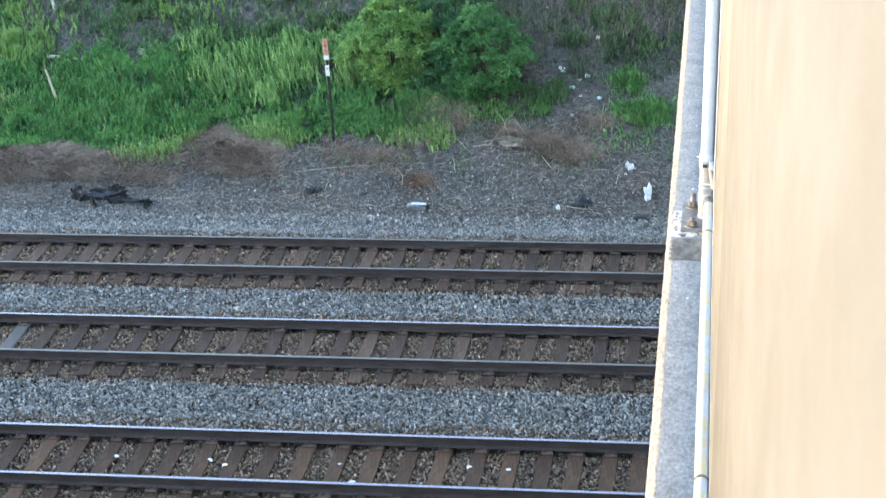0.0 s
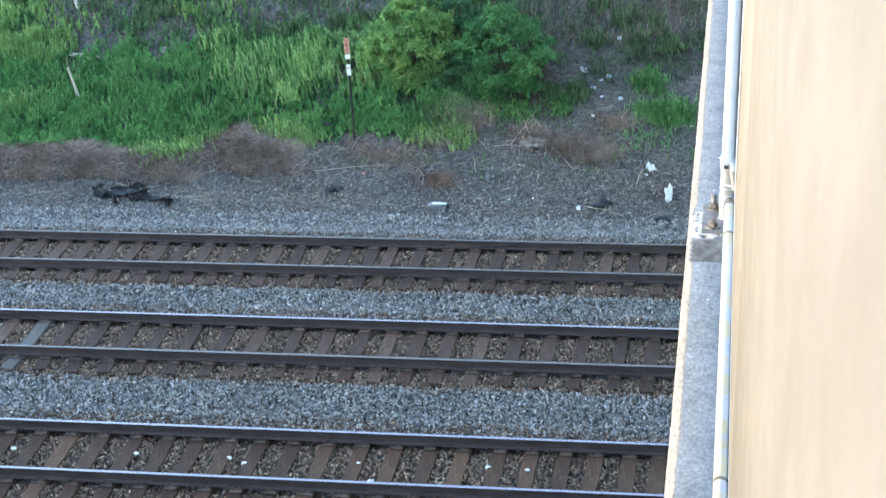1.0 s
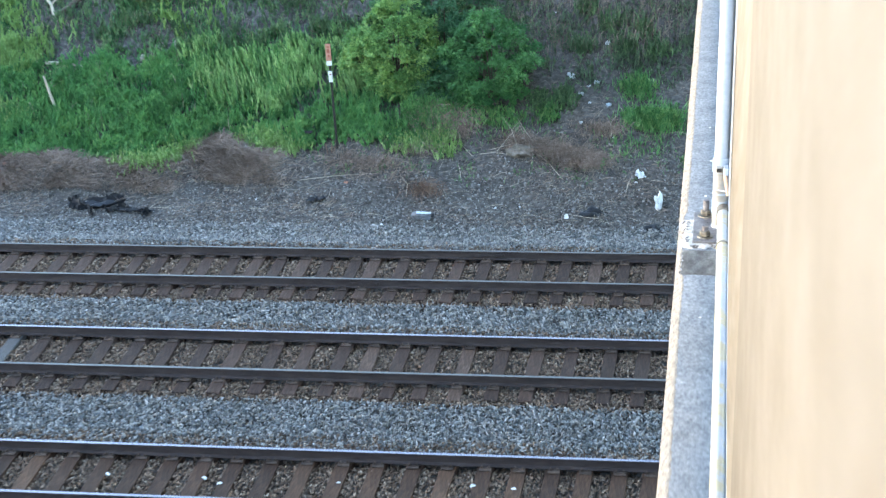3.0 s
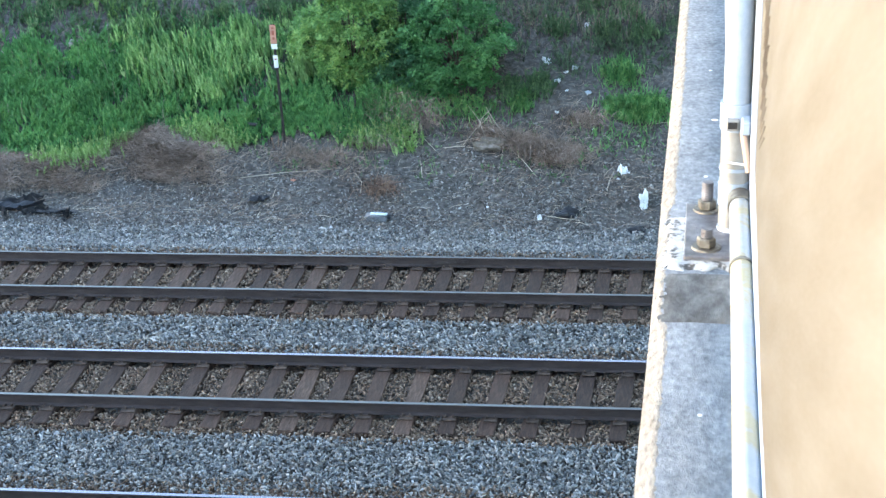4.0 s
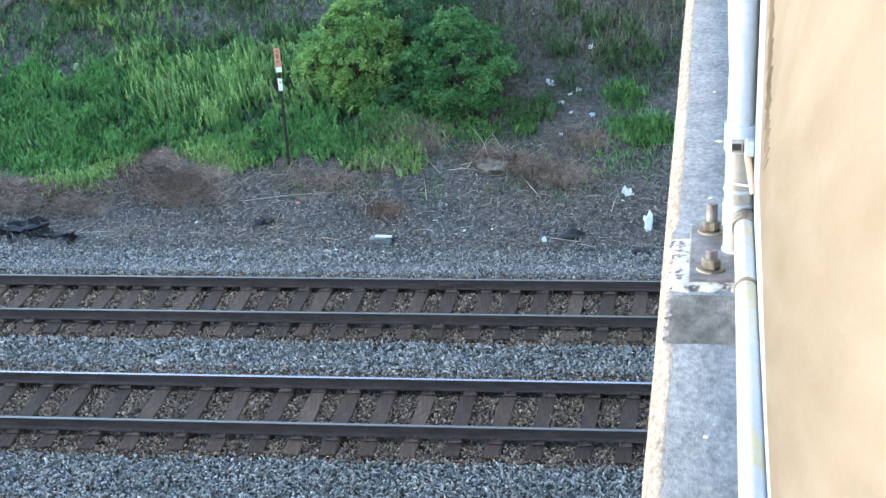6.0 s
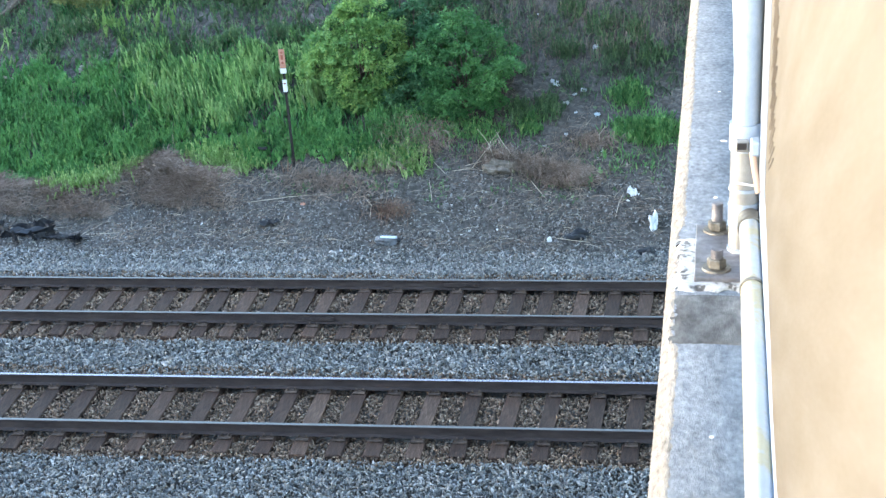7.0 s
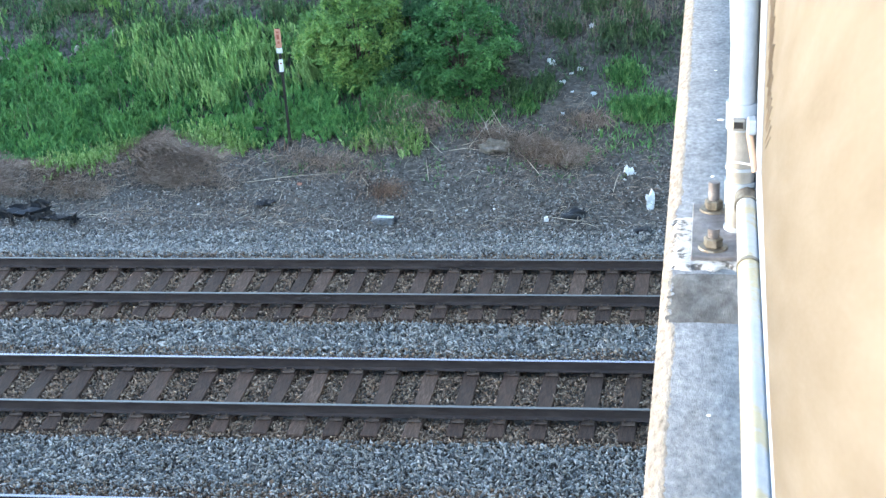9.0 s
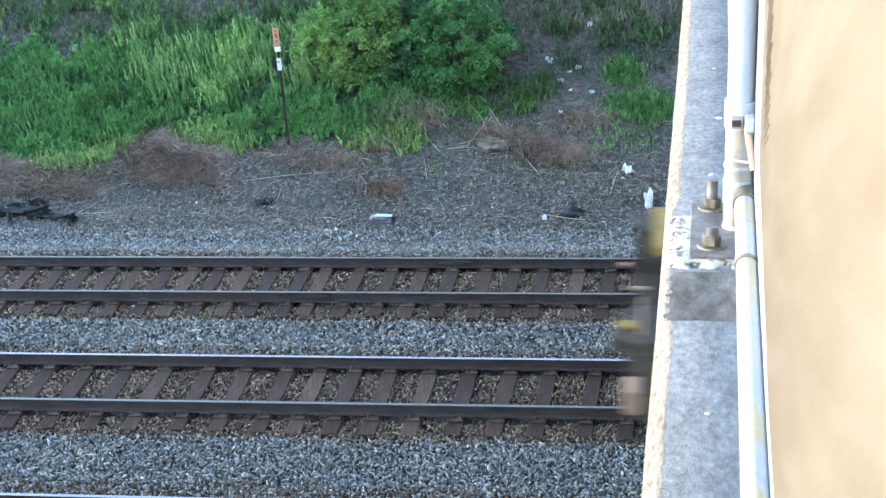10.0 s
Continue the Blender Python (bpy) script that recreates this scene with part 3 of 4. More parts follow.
def build_fence():
    fence = thing("bridge_fence", "galvanised bridge fence with tan sheeting bolted to the ledge", "fence", at=BRIDGE)
    rail_z, rail_u, post_u = 9.262, 0.117, 0.105
    for pv in (-11.9, -4.95, 4.52, 11.3, 18.0, 24.7, 31.4, 38.1):
        grout = ragged_slab("grout_pad", -0.104, 0.24, pv - 0.282, pv + 0.125, LEDGE_Z - 0.002, LEDGE_Z + 0.012, 0.018, M["caulk"], fence, "cracked white grout under the base plate")
        z0 = LEDGE_Z + 0.010
        part("base_plate", box((0.27, 0.44, 0.016), (0.094, pv - 0.016, z0 + 0.008), 0.003), M["galv_dark"], fence, "stained dark steel base plate")
        for dv, tall in ((-0.166, 0.028), (0.150, 0.060)):
            top = z0 + 0.016
            at = (0.026, pv + dv)
            bm = tube((*at, top), (*at, top + 0.006), 0.045, 0.043, 24)
            bolt = part("anchor_bolt", tube((*at, top), (*at, top + 0.036 + tall), 0.0175, 0.017, 16), M["galv_dark"], fence, "rust-stained threaded anchor bolt")
            part("washer", bm, M["bolt"], bolt)
            part("nut", hexagon(0.0295, top + 0.006, top + 0.036, at), M["bolt"], bolt)
            th = bmesh.new()
            for q in range(int(tall / 0.008)):
                ring((*at, top + 0.040 + q * 0.008), (*at, top + 0.044 + q * 0.008), 0.0188, 0.016, 14, th)
            part("thread", th, M["galv_dark"], bolt)
        post = part("post", tube((post_u, pv, z0 + 0.016), (post_u, pv, 13.2), 0.042, None, 48, caps=False), M["galv"], fence, smooth=True)
        part("post_cap", tube((post_u, pv, 13.19), (post_u, pv, 13.23), 0.046, 0.030, 24), M["galv"], fence)
        part("weld", ring((post_u, pv, z0 + 0.012), (post_u, pv, z0 + 0.026), 0.048, 0.040, 24), M["galv"], fence)
        part("sleeve", ring((post_u, pv, z0 + 0.030), (post_u, pv, LEDGE_Z + 0.36), 0.0445, 0.0415, 40), M["worn_steel"], fence, "worn tan-grey steel sleeve round the post's foot")
        for h, d, r in ((0.355, 0.085, 0.0500), (0.225, 0.010, 0.0485), (0.175, 0.012, 0.0490), (0.110, 0.065, 0.0475)):
            part("band", ring((post_u, pv, LEDGE_Z + h), (post_u, pv, LEDGE_Z + h + d), r, 0.0415, 36), M["galv"], fence, "galvanised fence band")
        # clamp lug with its slot, and the brace rod
        part("lug", box((0.042, 0.03, 0.036), (post_u - 0.012, pv - 0.052, LEDGE_Z + 0.383), 0.005), M["worn_steel"], fence)
        part("slot", box((0.028, 0.006, 0.020), (post_u - 0.013, pv - 0.0685, LEDGE_Z + 0.384), 0.001), M["black_steel"], fence)
        part("tension_bracket", box((0.03, 0.07, 0.045), (post_u + 0.026, pv - 0.065, LEDGE_Z + 0.385), 0.006), M["galv"], fence)
        part("brace_rod", tube((post_u + 0.018, pv - 0.08, LEDGE_Z + 0.37), (post_u + 0.040, pv - 0.12, LEDGE_Z + 0.255), 0.010, None, 10), M["loco_cream"], fence, "paint-stained brace rod")
        part("tie_wire", tube((post_u - 0.03, pv - 0.05, LEDGE_Z + 0.262), (post_u + 0.045, pv - 0.06, LEDGE_Z + 0.255), 0.0035, None, 8), M["white"], fence)
    part("bottom_rail", tube((0.086, -11.9, rail_z), (0.123, 4.465, rail_z), 0.0315, None, 40, caps=False), M["painted_pipe"], fence, "galvanised tubular bottom rail with yellow paint stains", True)
    part("bottom_rail", tube((rail_u, 4.575, rail_z), (rail_u, 38.0, rail_z), 0.030, None, 20), M["galv"], fence)
    part("rail_end_cup", ring((0.123, 4.40, rail_z), (0.123, 4.475, rail_z), 0.0375, 0.0315, 24), M["bolt"], fence, "stained rail end fitting")
    for v in (3.93, 1.2):
        u = 0.1219 - 0.00226 * (3.93 - v)
        part("rail_clip", ring((u, v, rail_z), (u, v + 0.016, rail_z), 0.035, 0.031, 24), M["bolt"], fence)
    part("top_rail", tube((0.113, -11.9, 13.15), (0.113, 38, 13.15), 0.0275, None, 20), M["galv"], fence)
    # sheeting, 4 mm thick; the bright strip along its foot, climbing towards the post, stands in for overexposed
    # sunlight
    vs = np.concatenate([[-11.9, -6.0, 0.0, 0.7, 2.4], np.arange(3.0, 4.55, 0.05), [4.6, 8.0, 20.0, 38.0]])
    n = len(vs)
    tops = np.interp(vs, [-11.9, 0.0, 2.4, 3.0, 3.3, 4.55, 38.0], [9.31, 9.33, 9.335, 9.355, 9.40, 9.57, 9.57]) + 0.004 * wobble(vs, 0 * vs, 23.0)
    face = np.interp(vs, [-11.9, 0.0, 3.0, 4.55, 38.0], [0.148, 0.1475, 0.1465, 0.151, 0.151])

    def upright(name, low, high, mat, label, chosen=slice(None)):
        cols = [np.stack([face + d, vs, z + 0 * vs], 1)[chosen] for d, z in ((0, low), (0, high), (0.004, high), (0.004, low))]
        i = np.arange(len(cols[0]) - 1) * 4
        f = np.concatenate([np.stack([i + a, i + b, i + b + 4, i + a + 4], 1) for a, b in ((0, 1), (1, 2), (2, 3), (3, 0))])
        part(name, raw_mesh(name, np.stack(cols, 1).reshape(-1, 3), f, mat), None, fence, label)

    upright("edge_strip", 9.13, tops, M["galv"], "bright strip along the sheeting standing in for overexposed sunlight")
    # the nearest sheeting has a darker colour to dim its overbright sunlight
    upright("sheeting", tops, 13.1, M["panel_dimmed"], "tan fence sheeting dimmed by a darker colour", slice(0, 4))
    upright("sheeting", tops, 13.1, M["panel"], "tan fence sheeting", slice(3, None))
    part("end_strip", box((0.004, 0.42, 3.68), (0.1484, 4.26, 11.26), 0.001), M["galv"], fence, "bright galvanised strip beside the post")
    # fine gathers in the sheeting beside the post, fanning out
    for q in range(30):
        f = q / 29
        lift = radians(24 + 20 * f)
        long = 0.16 + 0.05 * math.sin(q * 2.3)
        fold = part("fold", tube((0, -long, 0), (0, long, 0), 0.0016, 0.0012, 6), M["fold"], fence)
        fold.matrix_basis = Matrix.Translation((0.1472, 3.66 + 0.03 * f, 9.72 + 0.62 * f)) @ Matrix.Rotation(-0.0029, 4, "Z") @ Matrix.Rotation(-lift, 4, "X")
    patch = ragged_slab("mortar_patch", -0.101, 0.50, 3.872, 4.215, LEDGE_Z - 0.002, LEDGE_Z + 0.004, 0.006, M["mortar"], None)
    patch.matrix_basis = BRIDGE
    tagged(patch, "dark mortar repair patch on the concrete ledge", "mortar patch")


build_ledge()
build_deck()
build_fence()


# ---- plants ----
def leaf_arrays(base, way, length, width, up):
    """Folded leaf blades: base points, directions, lengths, widths and the side that faces up."""
    way = way / np.linalg.norm(way, axis=1)[:, None]
    side = np.cross(way, up)
    side /= np.linalg.norm(side, axis=1)[:, None] + 1e-9
    nrm = np.cross(side, way)
    mid = base + way * (length * 0.45)[:, None] + nrm * (length * 0.10)[:, None]
    tip = base + way * length[:, None] - nrm * (length * 0.05)[:, None]
    w = (width * 0.5)[:, None]
    v = np.stack([base, mid + side * w - nrm * w * 0.4, tip, mid - side * w - nrm * w * 0.4], 1)
    return v.reshape(-1, 3)


def leaf_mesh(name, groups, mat, tints=None):
    """Leaves as one mesh; tints: for each group, one number a leaf, by which its plant is paler or deeper."""
    v = np.concatenate(groups)
    q = np.arange(len(v) // 4)[:, None] * 4
    f = np.concatenate([q + np.array([[0, 1, 2]]), q + np.array([[0, 2, 3]])])
    me = raw_mesh(name, v, f, mat)
    if tints is not None:
        me.attributes.new("tint", "FLOAT", "POINT").data.foreach_set("value", np.repeat(np.concatenate(tints), 4).astype(np.float32))
    return me


def random_up(n, spread=0.5):
    u = rng.normal(0, spread, (n, 3))
    u[:, 2] = 1
    return u


def ground_points(x, y):
    return np.stack([x, y, height(x, y)], 1)


def weeds(name, x, y, tall, leaves, leaf_len, leaf_wid, mat, label, lean=0.18, category="weeds", sweep=(0.0, 0.0), upright=1.0, tint=None):
    """Leafy upright stalks standing on the ground, narrowing to the tip."""
    n = len(x)
    tint = rng.random(n) if tint is None else tint
    base = ground_points(x, y)
    stem = np.stack([rng.normal(sweep[0], lean, n), rng.normal(sweep[1] - 0.05, lean, n), np.ones(n)], 1)
    stem /= np.linalg.norm(stem, axis=1)[:, None]
    groups = [leaf_arrays(base, stem, tall, np.full(n, 0.010), random_up(n, 2.0))]
    k = np.repeat(np.arange(n), leaves)
    h = rng.uniform(0.12, 1.0, len(k))
    b = base[k] + stem[k] * (tall[k] * h)[:, None]
    ang = rng.uniform(0, 2 * math.pi, len(k))
    flat = np.stack([np.cos(ang), np.sin(ang), 0 * ang], 1)
    way = flat + stem[k] * (upright * (rng.uniform(0.5, 2.0, len(k)) + 0.8 * h))[:, None]
    size = leaf_len * (1.25 - 0.75 * h) * rng.uniform(0.7, 1.3, len(k))
    groups.append(leaf_arrays(b, way, size, size * leaf_wid / leaf_len, random_up(len(k))))
    tagged(part(name, leaf_mesh(name, groups, mat, [tint, tint[k]])), label, category, kind="stuff")


def blades(name, x, y, tall, mat, label, width=0.012, lean=0.35, category="grass"):
    n = len(x)
    way = np.stack([rng.normal(0, lean, n), rng.normal(-0.1, lean, n), np.ones(n)], 1)
    b = ground_points(x, y)
    leaf = leaf_arrays(b, way, tall, np.full(n, width), random_up(n, 2.0))
    tagged(part(name, leaf_mesh(name, [leaf], mat, [rng.random(n) * 0.8 + 0.1])), label, category, kind="stuff")


def clumped(n, x0, x1, y0, y1, clumps, spread):
    """Points gathered in loose clumps."""
    cx, cy = scatter(clumps, x0, x1, y0, y1)
    k = rng.integers(0, clumps, n)
    return cx[k] + rng.normal(0, spread, n), cy[k] + rng.normal(0, spread, n)


def grass_line(x):
    """How far across the green begins."""
    return np.interp(x, [-18, -14.0, -13.2, -12.5, -11.9, -11.4, -10.9, -10.3, -9.7, -8.9, -8.3, -7.6, -7.0, -6.5, -6.0, -4.8, -4.5],
                     [30.1, 30.1, 29.95, 29.85, 29.6, 29.95, 30.45, 30.95, 30.85, 30.6, 30.5, 30.85, 30.85, 30.75, 30.65, 30.6, 31.2])


def bare(x, y):
    """Where the bank shows dirt through the green."""
    d = np.minimum(((x + 12.95) / 0.85) ** 2 + ((y - 34.15) / 0.75) ** 2, ((x + 15.5) / 1.45) ** 2 + ((y - 35.4) / 1.3) ** 2)
    d = np.minimum(d, ((x + 10.4) / 1.5) ** 2 + ((y - 35.3) / 0.75) ** 2)
    d = np.minimum(d, ((x + 7.9) / 0.9) ** 2 + ((y - 35.6) / 0.7) ** 2)
    d = np.minimum(d, ((x + 15.0) / 0.9) ** 2 + ((y - 34.0) / 0.6) ** 2)
    d = np.minimum(d, ((x + 4.85) / 0.3) ** 2 + ((y - 33.0) / 0.8) ** 2)
    d = np.minimum(d, ((x + 16.4) / 0.6) ** 2 + ((y - 31.7) / 0.3) ** 2)
    return rng.random(len(x)) < 0.80 * smooth(1.5, 0.7, d)


def clump_kinds(x, y):
    """How likely the tall pale spires and the yellow-green stalks are at a place on the bank."""
    tall = smooth(-11.6, -10.7, x + 0.25 * (y - 33)) * smooth(-7.2, -7.9, x) * smooth(31.3, 32.1, y + 0.1 * (x + 9)) * smooth(34.6, 33.9, y)
    tall = np.maximum(tall, 0.75 * smooth(-8.2, -7.6, x) * smooth(-6.3, -6.9, x) * smooth(34.4, 33.0, y) * smooth(32.0, 32.8, y))
    yellow = smooth(-14.3, -14.9, x) * smooth(32.6, 33.8, y) * (1 - 0.8 * smooth(-16.4, -15.9, x) * smooth(33.9, 34.4, y))
    yellow = np.maximum(yellow, 0.8 * smooth(1.1, 0.5, np.abs(x + 12.0)) * smooth(34.3, 35.0, y))
    yellow = np.maximum(yellow, 0.6 * smooth(0.9, 0.3, np.abs(x + 7.2)) * smooth(33.6, 34.4, y))
    return tall, yellow


def build_weeds():
    # clumps of stalks, each clump with its own height, kind and paleness, and gaps between them
    m = 950
    cx, cy = scatter(m, -18, -4.3, 30.0, 38.0)
    big, light, spread = rng.uniform(0.65, 1.35, m), rng.random(m), rng.uniform(0.09, 0.24, m)
    tall, yellow = clump_kinds(cx, cy)
    pick = rng.random(m)
    kind = np.where(pick < 0.66 * tall, 1, np.where(rng.random(m) < 0.8 * yellow + 0.03 * (cy > 33), 2, 0))
    k = rng.integers(0, m, 30000)
    x, y = cx[k] + rng.normal(0, 1, len(k)) * spread[k], cy[k] + 0.8 * rng.normal(0, 1, len(k)) * spread[k]
    keep = (y > grass_line(x) + rng.normal(0, 0.12, len(x))) & (x < -4.4 + 0.3 * rng.normal(size=len(x)))
    keep &= ~bare(x, y) & (rng.random(len(x)) < 1 - 0.55 * smooth(33.6, 34.6, y))
    x, y, k = x[keep], y[keep], k[keep]
    edge = y - grass_line(x)
    shade = np.clip(0.75 * light[k] + 0.25 * rng.random(len(k)), 0, 1)
    grow = big[k] * (0.55 + 0.45 * smooth(0, 0.9, edge))
    low, high, yel = kind[k] == 0, kind[k] == 1, kind[k] == 2
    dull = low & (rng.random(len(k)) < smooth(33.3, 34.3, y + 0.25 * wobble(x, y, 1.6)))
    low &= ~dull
    weeds("green_weeds", x[low], y[low], rng.uniform(0.15, 0.32, low.sum()) * grow[low], 11, 0.155, 0.044, M["weed"], "dense deep green leafy weeds covering the railway bank", 0.2, upright=1.7, tint=shade[low] * (0.88 - 0.16 * smooth(-10.6, -11.6, x[low]) * smooth(30.4, 31.0, y[low])))
    weeds("pale_weeds", x[high], y[high], rng.uniform(0.3, 0.56, high.sum()) * grow[high], 13, 0.16, 0.04, M["weed_pale"], "tall pale green spired weeds on the railway bank", 0.15, sweep=(-0.14, 0.0), upright=2.4, tint=shade[high])
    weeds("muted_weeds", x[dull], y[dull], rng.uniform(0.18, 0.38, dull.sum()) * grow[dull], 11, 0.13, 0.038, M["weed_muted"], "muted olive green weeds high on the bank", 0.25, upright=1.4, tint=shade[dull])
    weeds("yellow_weeds", x[yel], y[yel], rng.uniform(0.26, 0.5, yel.sum()) * grow[yel], 13, 0.15, 0.036, M["weed_lime"], "yellow-green leafy stalks high on the bank", 0.2, upright=1.8, tint=shade[yel] * 0.6)
    # lime-green young weeds along the foot of the bank
    c = np.array([(-12.1, 29.75), (-11.8, 29.7), (-11.4, 29.95), (-11.1, 30.45), (-9.4, 30.9), (-9.0, 30.75), (-8.5, 30.6), (-5.6, 30.7), (-5.2, 30.75), (-4.8, 30.75), (-15.9, 31.7), (-16.4, 31.5), (-15.5, 31.5)])
    k = rng.integers(0, len(c), 1500)
    x, y = c[k, 0] + rng.normal(0, 0.27, len(k)), c[k, 1] + rng.normal(0, 0.19, len(k))
    weeds("young_weeds", x, y, rng.uniform(0.12, 0.36, len(k)), 12, 0.085, 0.028, M["weed_lime"], "lime-green young weeds at the foot of the bank", 0.25)
    x, y = clumped(30000, -18, -4.6, 30.2, 38.0, 600, 0.3)
    keep = (y > grass_line(x) + 0.05) & ~bare(x, y)
    x, y = x[keep], y[keep]
    blades("bank_grass", x, y, rng.uniform(0.12, 0.30, len(x)), M["grass"], "deep green grass among the weeds")
    # patches on the bare side
    x = np.concatenate([rng.normal(0.25, 0.33, 2600), rng.normal(-0.15, 0.22, 700), rng.normal(-2.3, 0.13, 350), rng.normal(-3.6, 0.5, 700), rng.normal(-0.2, 0.5, 120)])
    y = np.concatenate([rng.normal(31.65, 0.2, 2600), rng.normal(32.7, 0.2, 700), rng.normal(31.85, 0.16, 350), rng.normal(31.55, 0.2, 700), rng.normal(30.7, 0.3, 120)])
    half = rng.random(len(x)) < 0.07
    weeds("weed_tufts", x[half], y[half], rng.uniform(0.12, 0.30, half.sum()), 10, 0.11, 0.032, M["weed"], "tufts of leafy green weeds on bare dirt", 0.3)
    x, y = x[~half], y[~half]
    blades("grass_tufts", x, y, rng.uniform(0.10, 0.28, len(x)), M["weed"], "tufts of green grass on bare dirt", 0.010)
    x, y = clumped(4300, -4.2, 3.0, 33.0, 38.0, 90, 0.26)
    x, y = np.concatenate([x, rng.uniform(-18, -4, 2200)]), np.concatenate([y, rng.uniform(33.9, 37.5, 2200)])
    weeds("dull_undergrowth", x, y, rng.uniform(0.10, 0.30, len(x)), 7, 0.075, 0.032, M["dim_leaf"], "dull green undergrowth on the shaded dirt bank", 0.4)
    # green clumps on the shaded dirt beside the shrubs
    c = np.array([(-1.6, 34.1), (-0.5, 34.0), (0.0, 34.6), (-1.5, 35.4), (-0.85, 34.8), (0.35, 33.9), (-2.5, 32.1), (-1.9, 32.15)])
    k = rng.integers(0, len(c), 900)
    x, y = c[k, 0] + rng.normal(0, 0.15, len(k)), c[k, 1] + rng.normal(0, 0.16, len(k))
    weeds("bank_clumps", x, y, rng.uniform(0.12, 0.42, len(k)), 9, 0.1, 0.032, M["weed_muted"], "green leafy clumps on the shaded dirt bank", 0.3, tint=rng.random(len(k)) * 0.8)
    x, y = clumped(620, -9.0, 1.0, 29.6, 31.3, 60, 0.16)
    weeds("sparse_weeds", x, y, rng.uniform(0.05, 0.14, len(x)), 7, 0.06, 0.02, M["weed_muted"], "small scattered weeds on the dirt verge", 0.4)


def build_straw():
    def strands(name, x, y, length, lift, width, mat, label):
        n = len(x)
        ang = rng.uniform(0, 2 * math.pi, n)
        flat = np.stack([np.cos(ang), np.sin(ang), np.zeros(n)], 1)
        side = np.stack([-np.sin(ang), np.cos(ang), np.zeros(n)], 1)
        p0 = ground_points(x, y) + np.array([0, 0, 0.01])
        rise = lift * rng.uniform(0.2, 1.0, n)
        bend = rng.normal(0, 0.09, n)
        pts = []
        for s, zz in ((0, 0.0), (0.35, 0.8), (0.7, 1.0), (1.0, 0.55)):
            pts.append(p0 + flat * (length * s)[:, None] + side * (length * bend * s * s)[:, None] + np.array([0, 0, 1.0]) * (rise * zz)[:, None])
        for p in pts[1:]:
            p[:, 2] = np.maximum(p[:, 2], height(p[:, 0], p[:, 1]) + 0.012)
        w = width * rng.uniform(0.6, 1.3, n)
        upv = side * 0.7 + np.array([0, -0.3, 0.7])
        v = np.stack([q for p, k in zip(pts, (1, 1, 0.8, 0.4)) for q in (p - upv * (w * k)[:, None] * 0.5, p + upv * (w * k)[:, None] * 0.5)], 1)
        i = 8 * np.arange(n)[:, None]
        f = np.concatenate([i + np.array([[a, a + 1, a + 3, a + 2]]) for a in (0, 2, 4)])
        tagged(part(name, raw_mesh(name, v.reshape(-1, 3), f, mat)), label, "dead grass", kind="stuff")

    x, y = clumped(38000, -18, -5.4, 28.6, 31.0, 170, 0.22)
    keep = (y < grass_line(x) + 0.20) & (y > grass_line(x) - 1.5) & (y > 28.8) & (rng.random(len(x)) < 0.10 + 0.9 * smooth(-8.2, -9.0, x))
    strands("dead_grass_mat", x[keep], y[keep], rng.uniform(0.15, 0.45, keep.sum()), 0.17, 0.009, M["straw"], "matted brown dead grass along the foot of the bank")
    cx, cy = np.array([-1.6, -2.1, -1.35, -3.0, -5.4, -0.9, -6.3, -4.4, -7.0]), np.array([30.35, 30.6, 30.15, 30.9, 30.6, 31.2, 29.9, 31.2, 30.2])
    k = rng.choice(len(cx), 6500, p=[0.2, 0.2, 0.2, 0.08, 0.08, 0.08, 0.05, 0.08, 0.03])
    strands("dead_grass_clumps", cx[k] + rng.normal(0, 0.28, len(k)), cy[k] + rng.normal(0, 0.14, len(k)), rng.uniform(0.12, 0.4, len(k)), 0.24, 0.009, M["straw"], "brown clumps of dead grass on the dirt verge")
    n = 380
    strands("rust_brown_clump", rng.normal(-5.0, 0.20, n), rng.normal(28.95, 0.13, n), rng.uniform(0.1, 0.36, n), 0.24, 0.010, M["rust_straw"], "rust-brown dried weed clump on the verge")
    x, y = clumped(12500, -17, 2.2, 27.5, 34.4, 420, 0.32)
    keep = ((x > -5) | (y < 30.2)) & (rng.random(len(x)) < smooth(33.8, 31.5, y) + 0.2)
    strands("loose_straw", x[keep], y[keep], rng.uniform(0.05, 0.3, keep.sum()), 0.03, 0.009, M["straw"], "loose dead stalks scattered on the verge")
    x, y = clumped(1900, -3.4, 2.4, 33.8, 37.3, 110, 0.3)
    strands("tall_dry_stalks", x, y, rng.uniform(0.1, 0.35, len(x)), 0.6, 0.008, M["straw"], "tall grey-brown dead stalks on the shaded bank")
    x, y = clumped(3600, -18, 2.0, 33.2, 37.5, 130, 0.3)
    strands("bank_straw", x, y, rng.uniform(0.15, 0.5, len(x)), 0.2, 0.008, M["straw"], "dead brown stalks high on the bank")
    n = 620
    strands("dead_twig_thicket", rng.normal(-4.95, 0.42, n), rng.normal(31.45, 0.2, n), rng.uniform(0.2, 0.65, n), 0.42, 0.008, M["straw"], "grey-brown thicket of dead twigs below the shrubs")
    n = 700
    strands("dead_brush_heap", rng.normal(-1.15, 0.5, n), rng.normal(36.5, 0.28, n), rng.uniform(0.25, 0.8, n), 0.45, 0.010, M["rust_straw"], "heap of dead brown brush high on the bank")
    strands("dry_stalks", rng.uniform(-16, -7.5, 420), rng.uniform(31.0, 35.0, 420), rng.uniform(0.12, 0.4, 420), 0.55, 0.008, M["straw"], "dry brown stalks standing among the green weeds")
    x, y = clumped(820, -16, 2.0, 27.6, 31.6, 160, 0.5)
    strands("pale_stalks", x, y, rng.uniform(0.12, 0.5, len(x)), 0.10, 0.009, M["pale_straw"], "pale dry broken stalks lying on the verge")


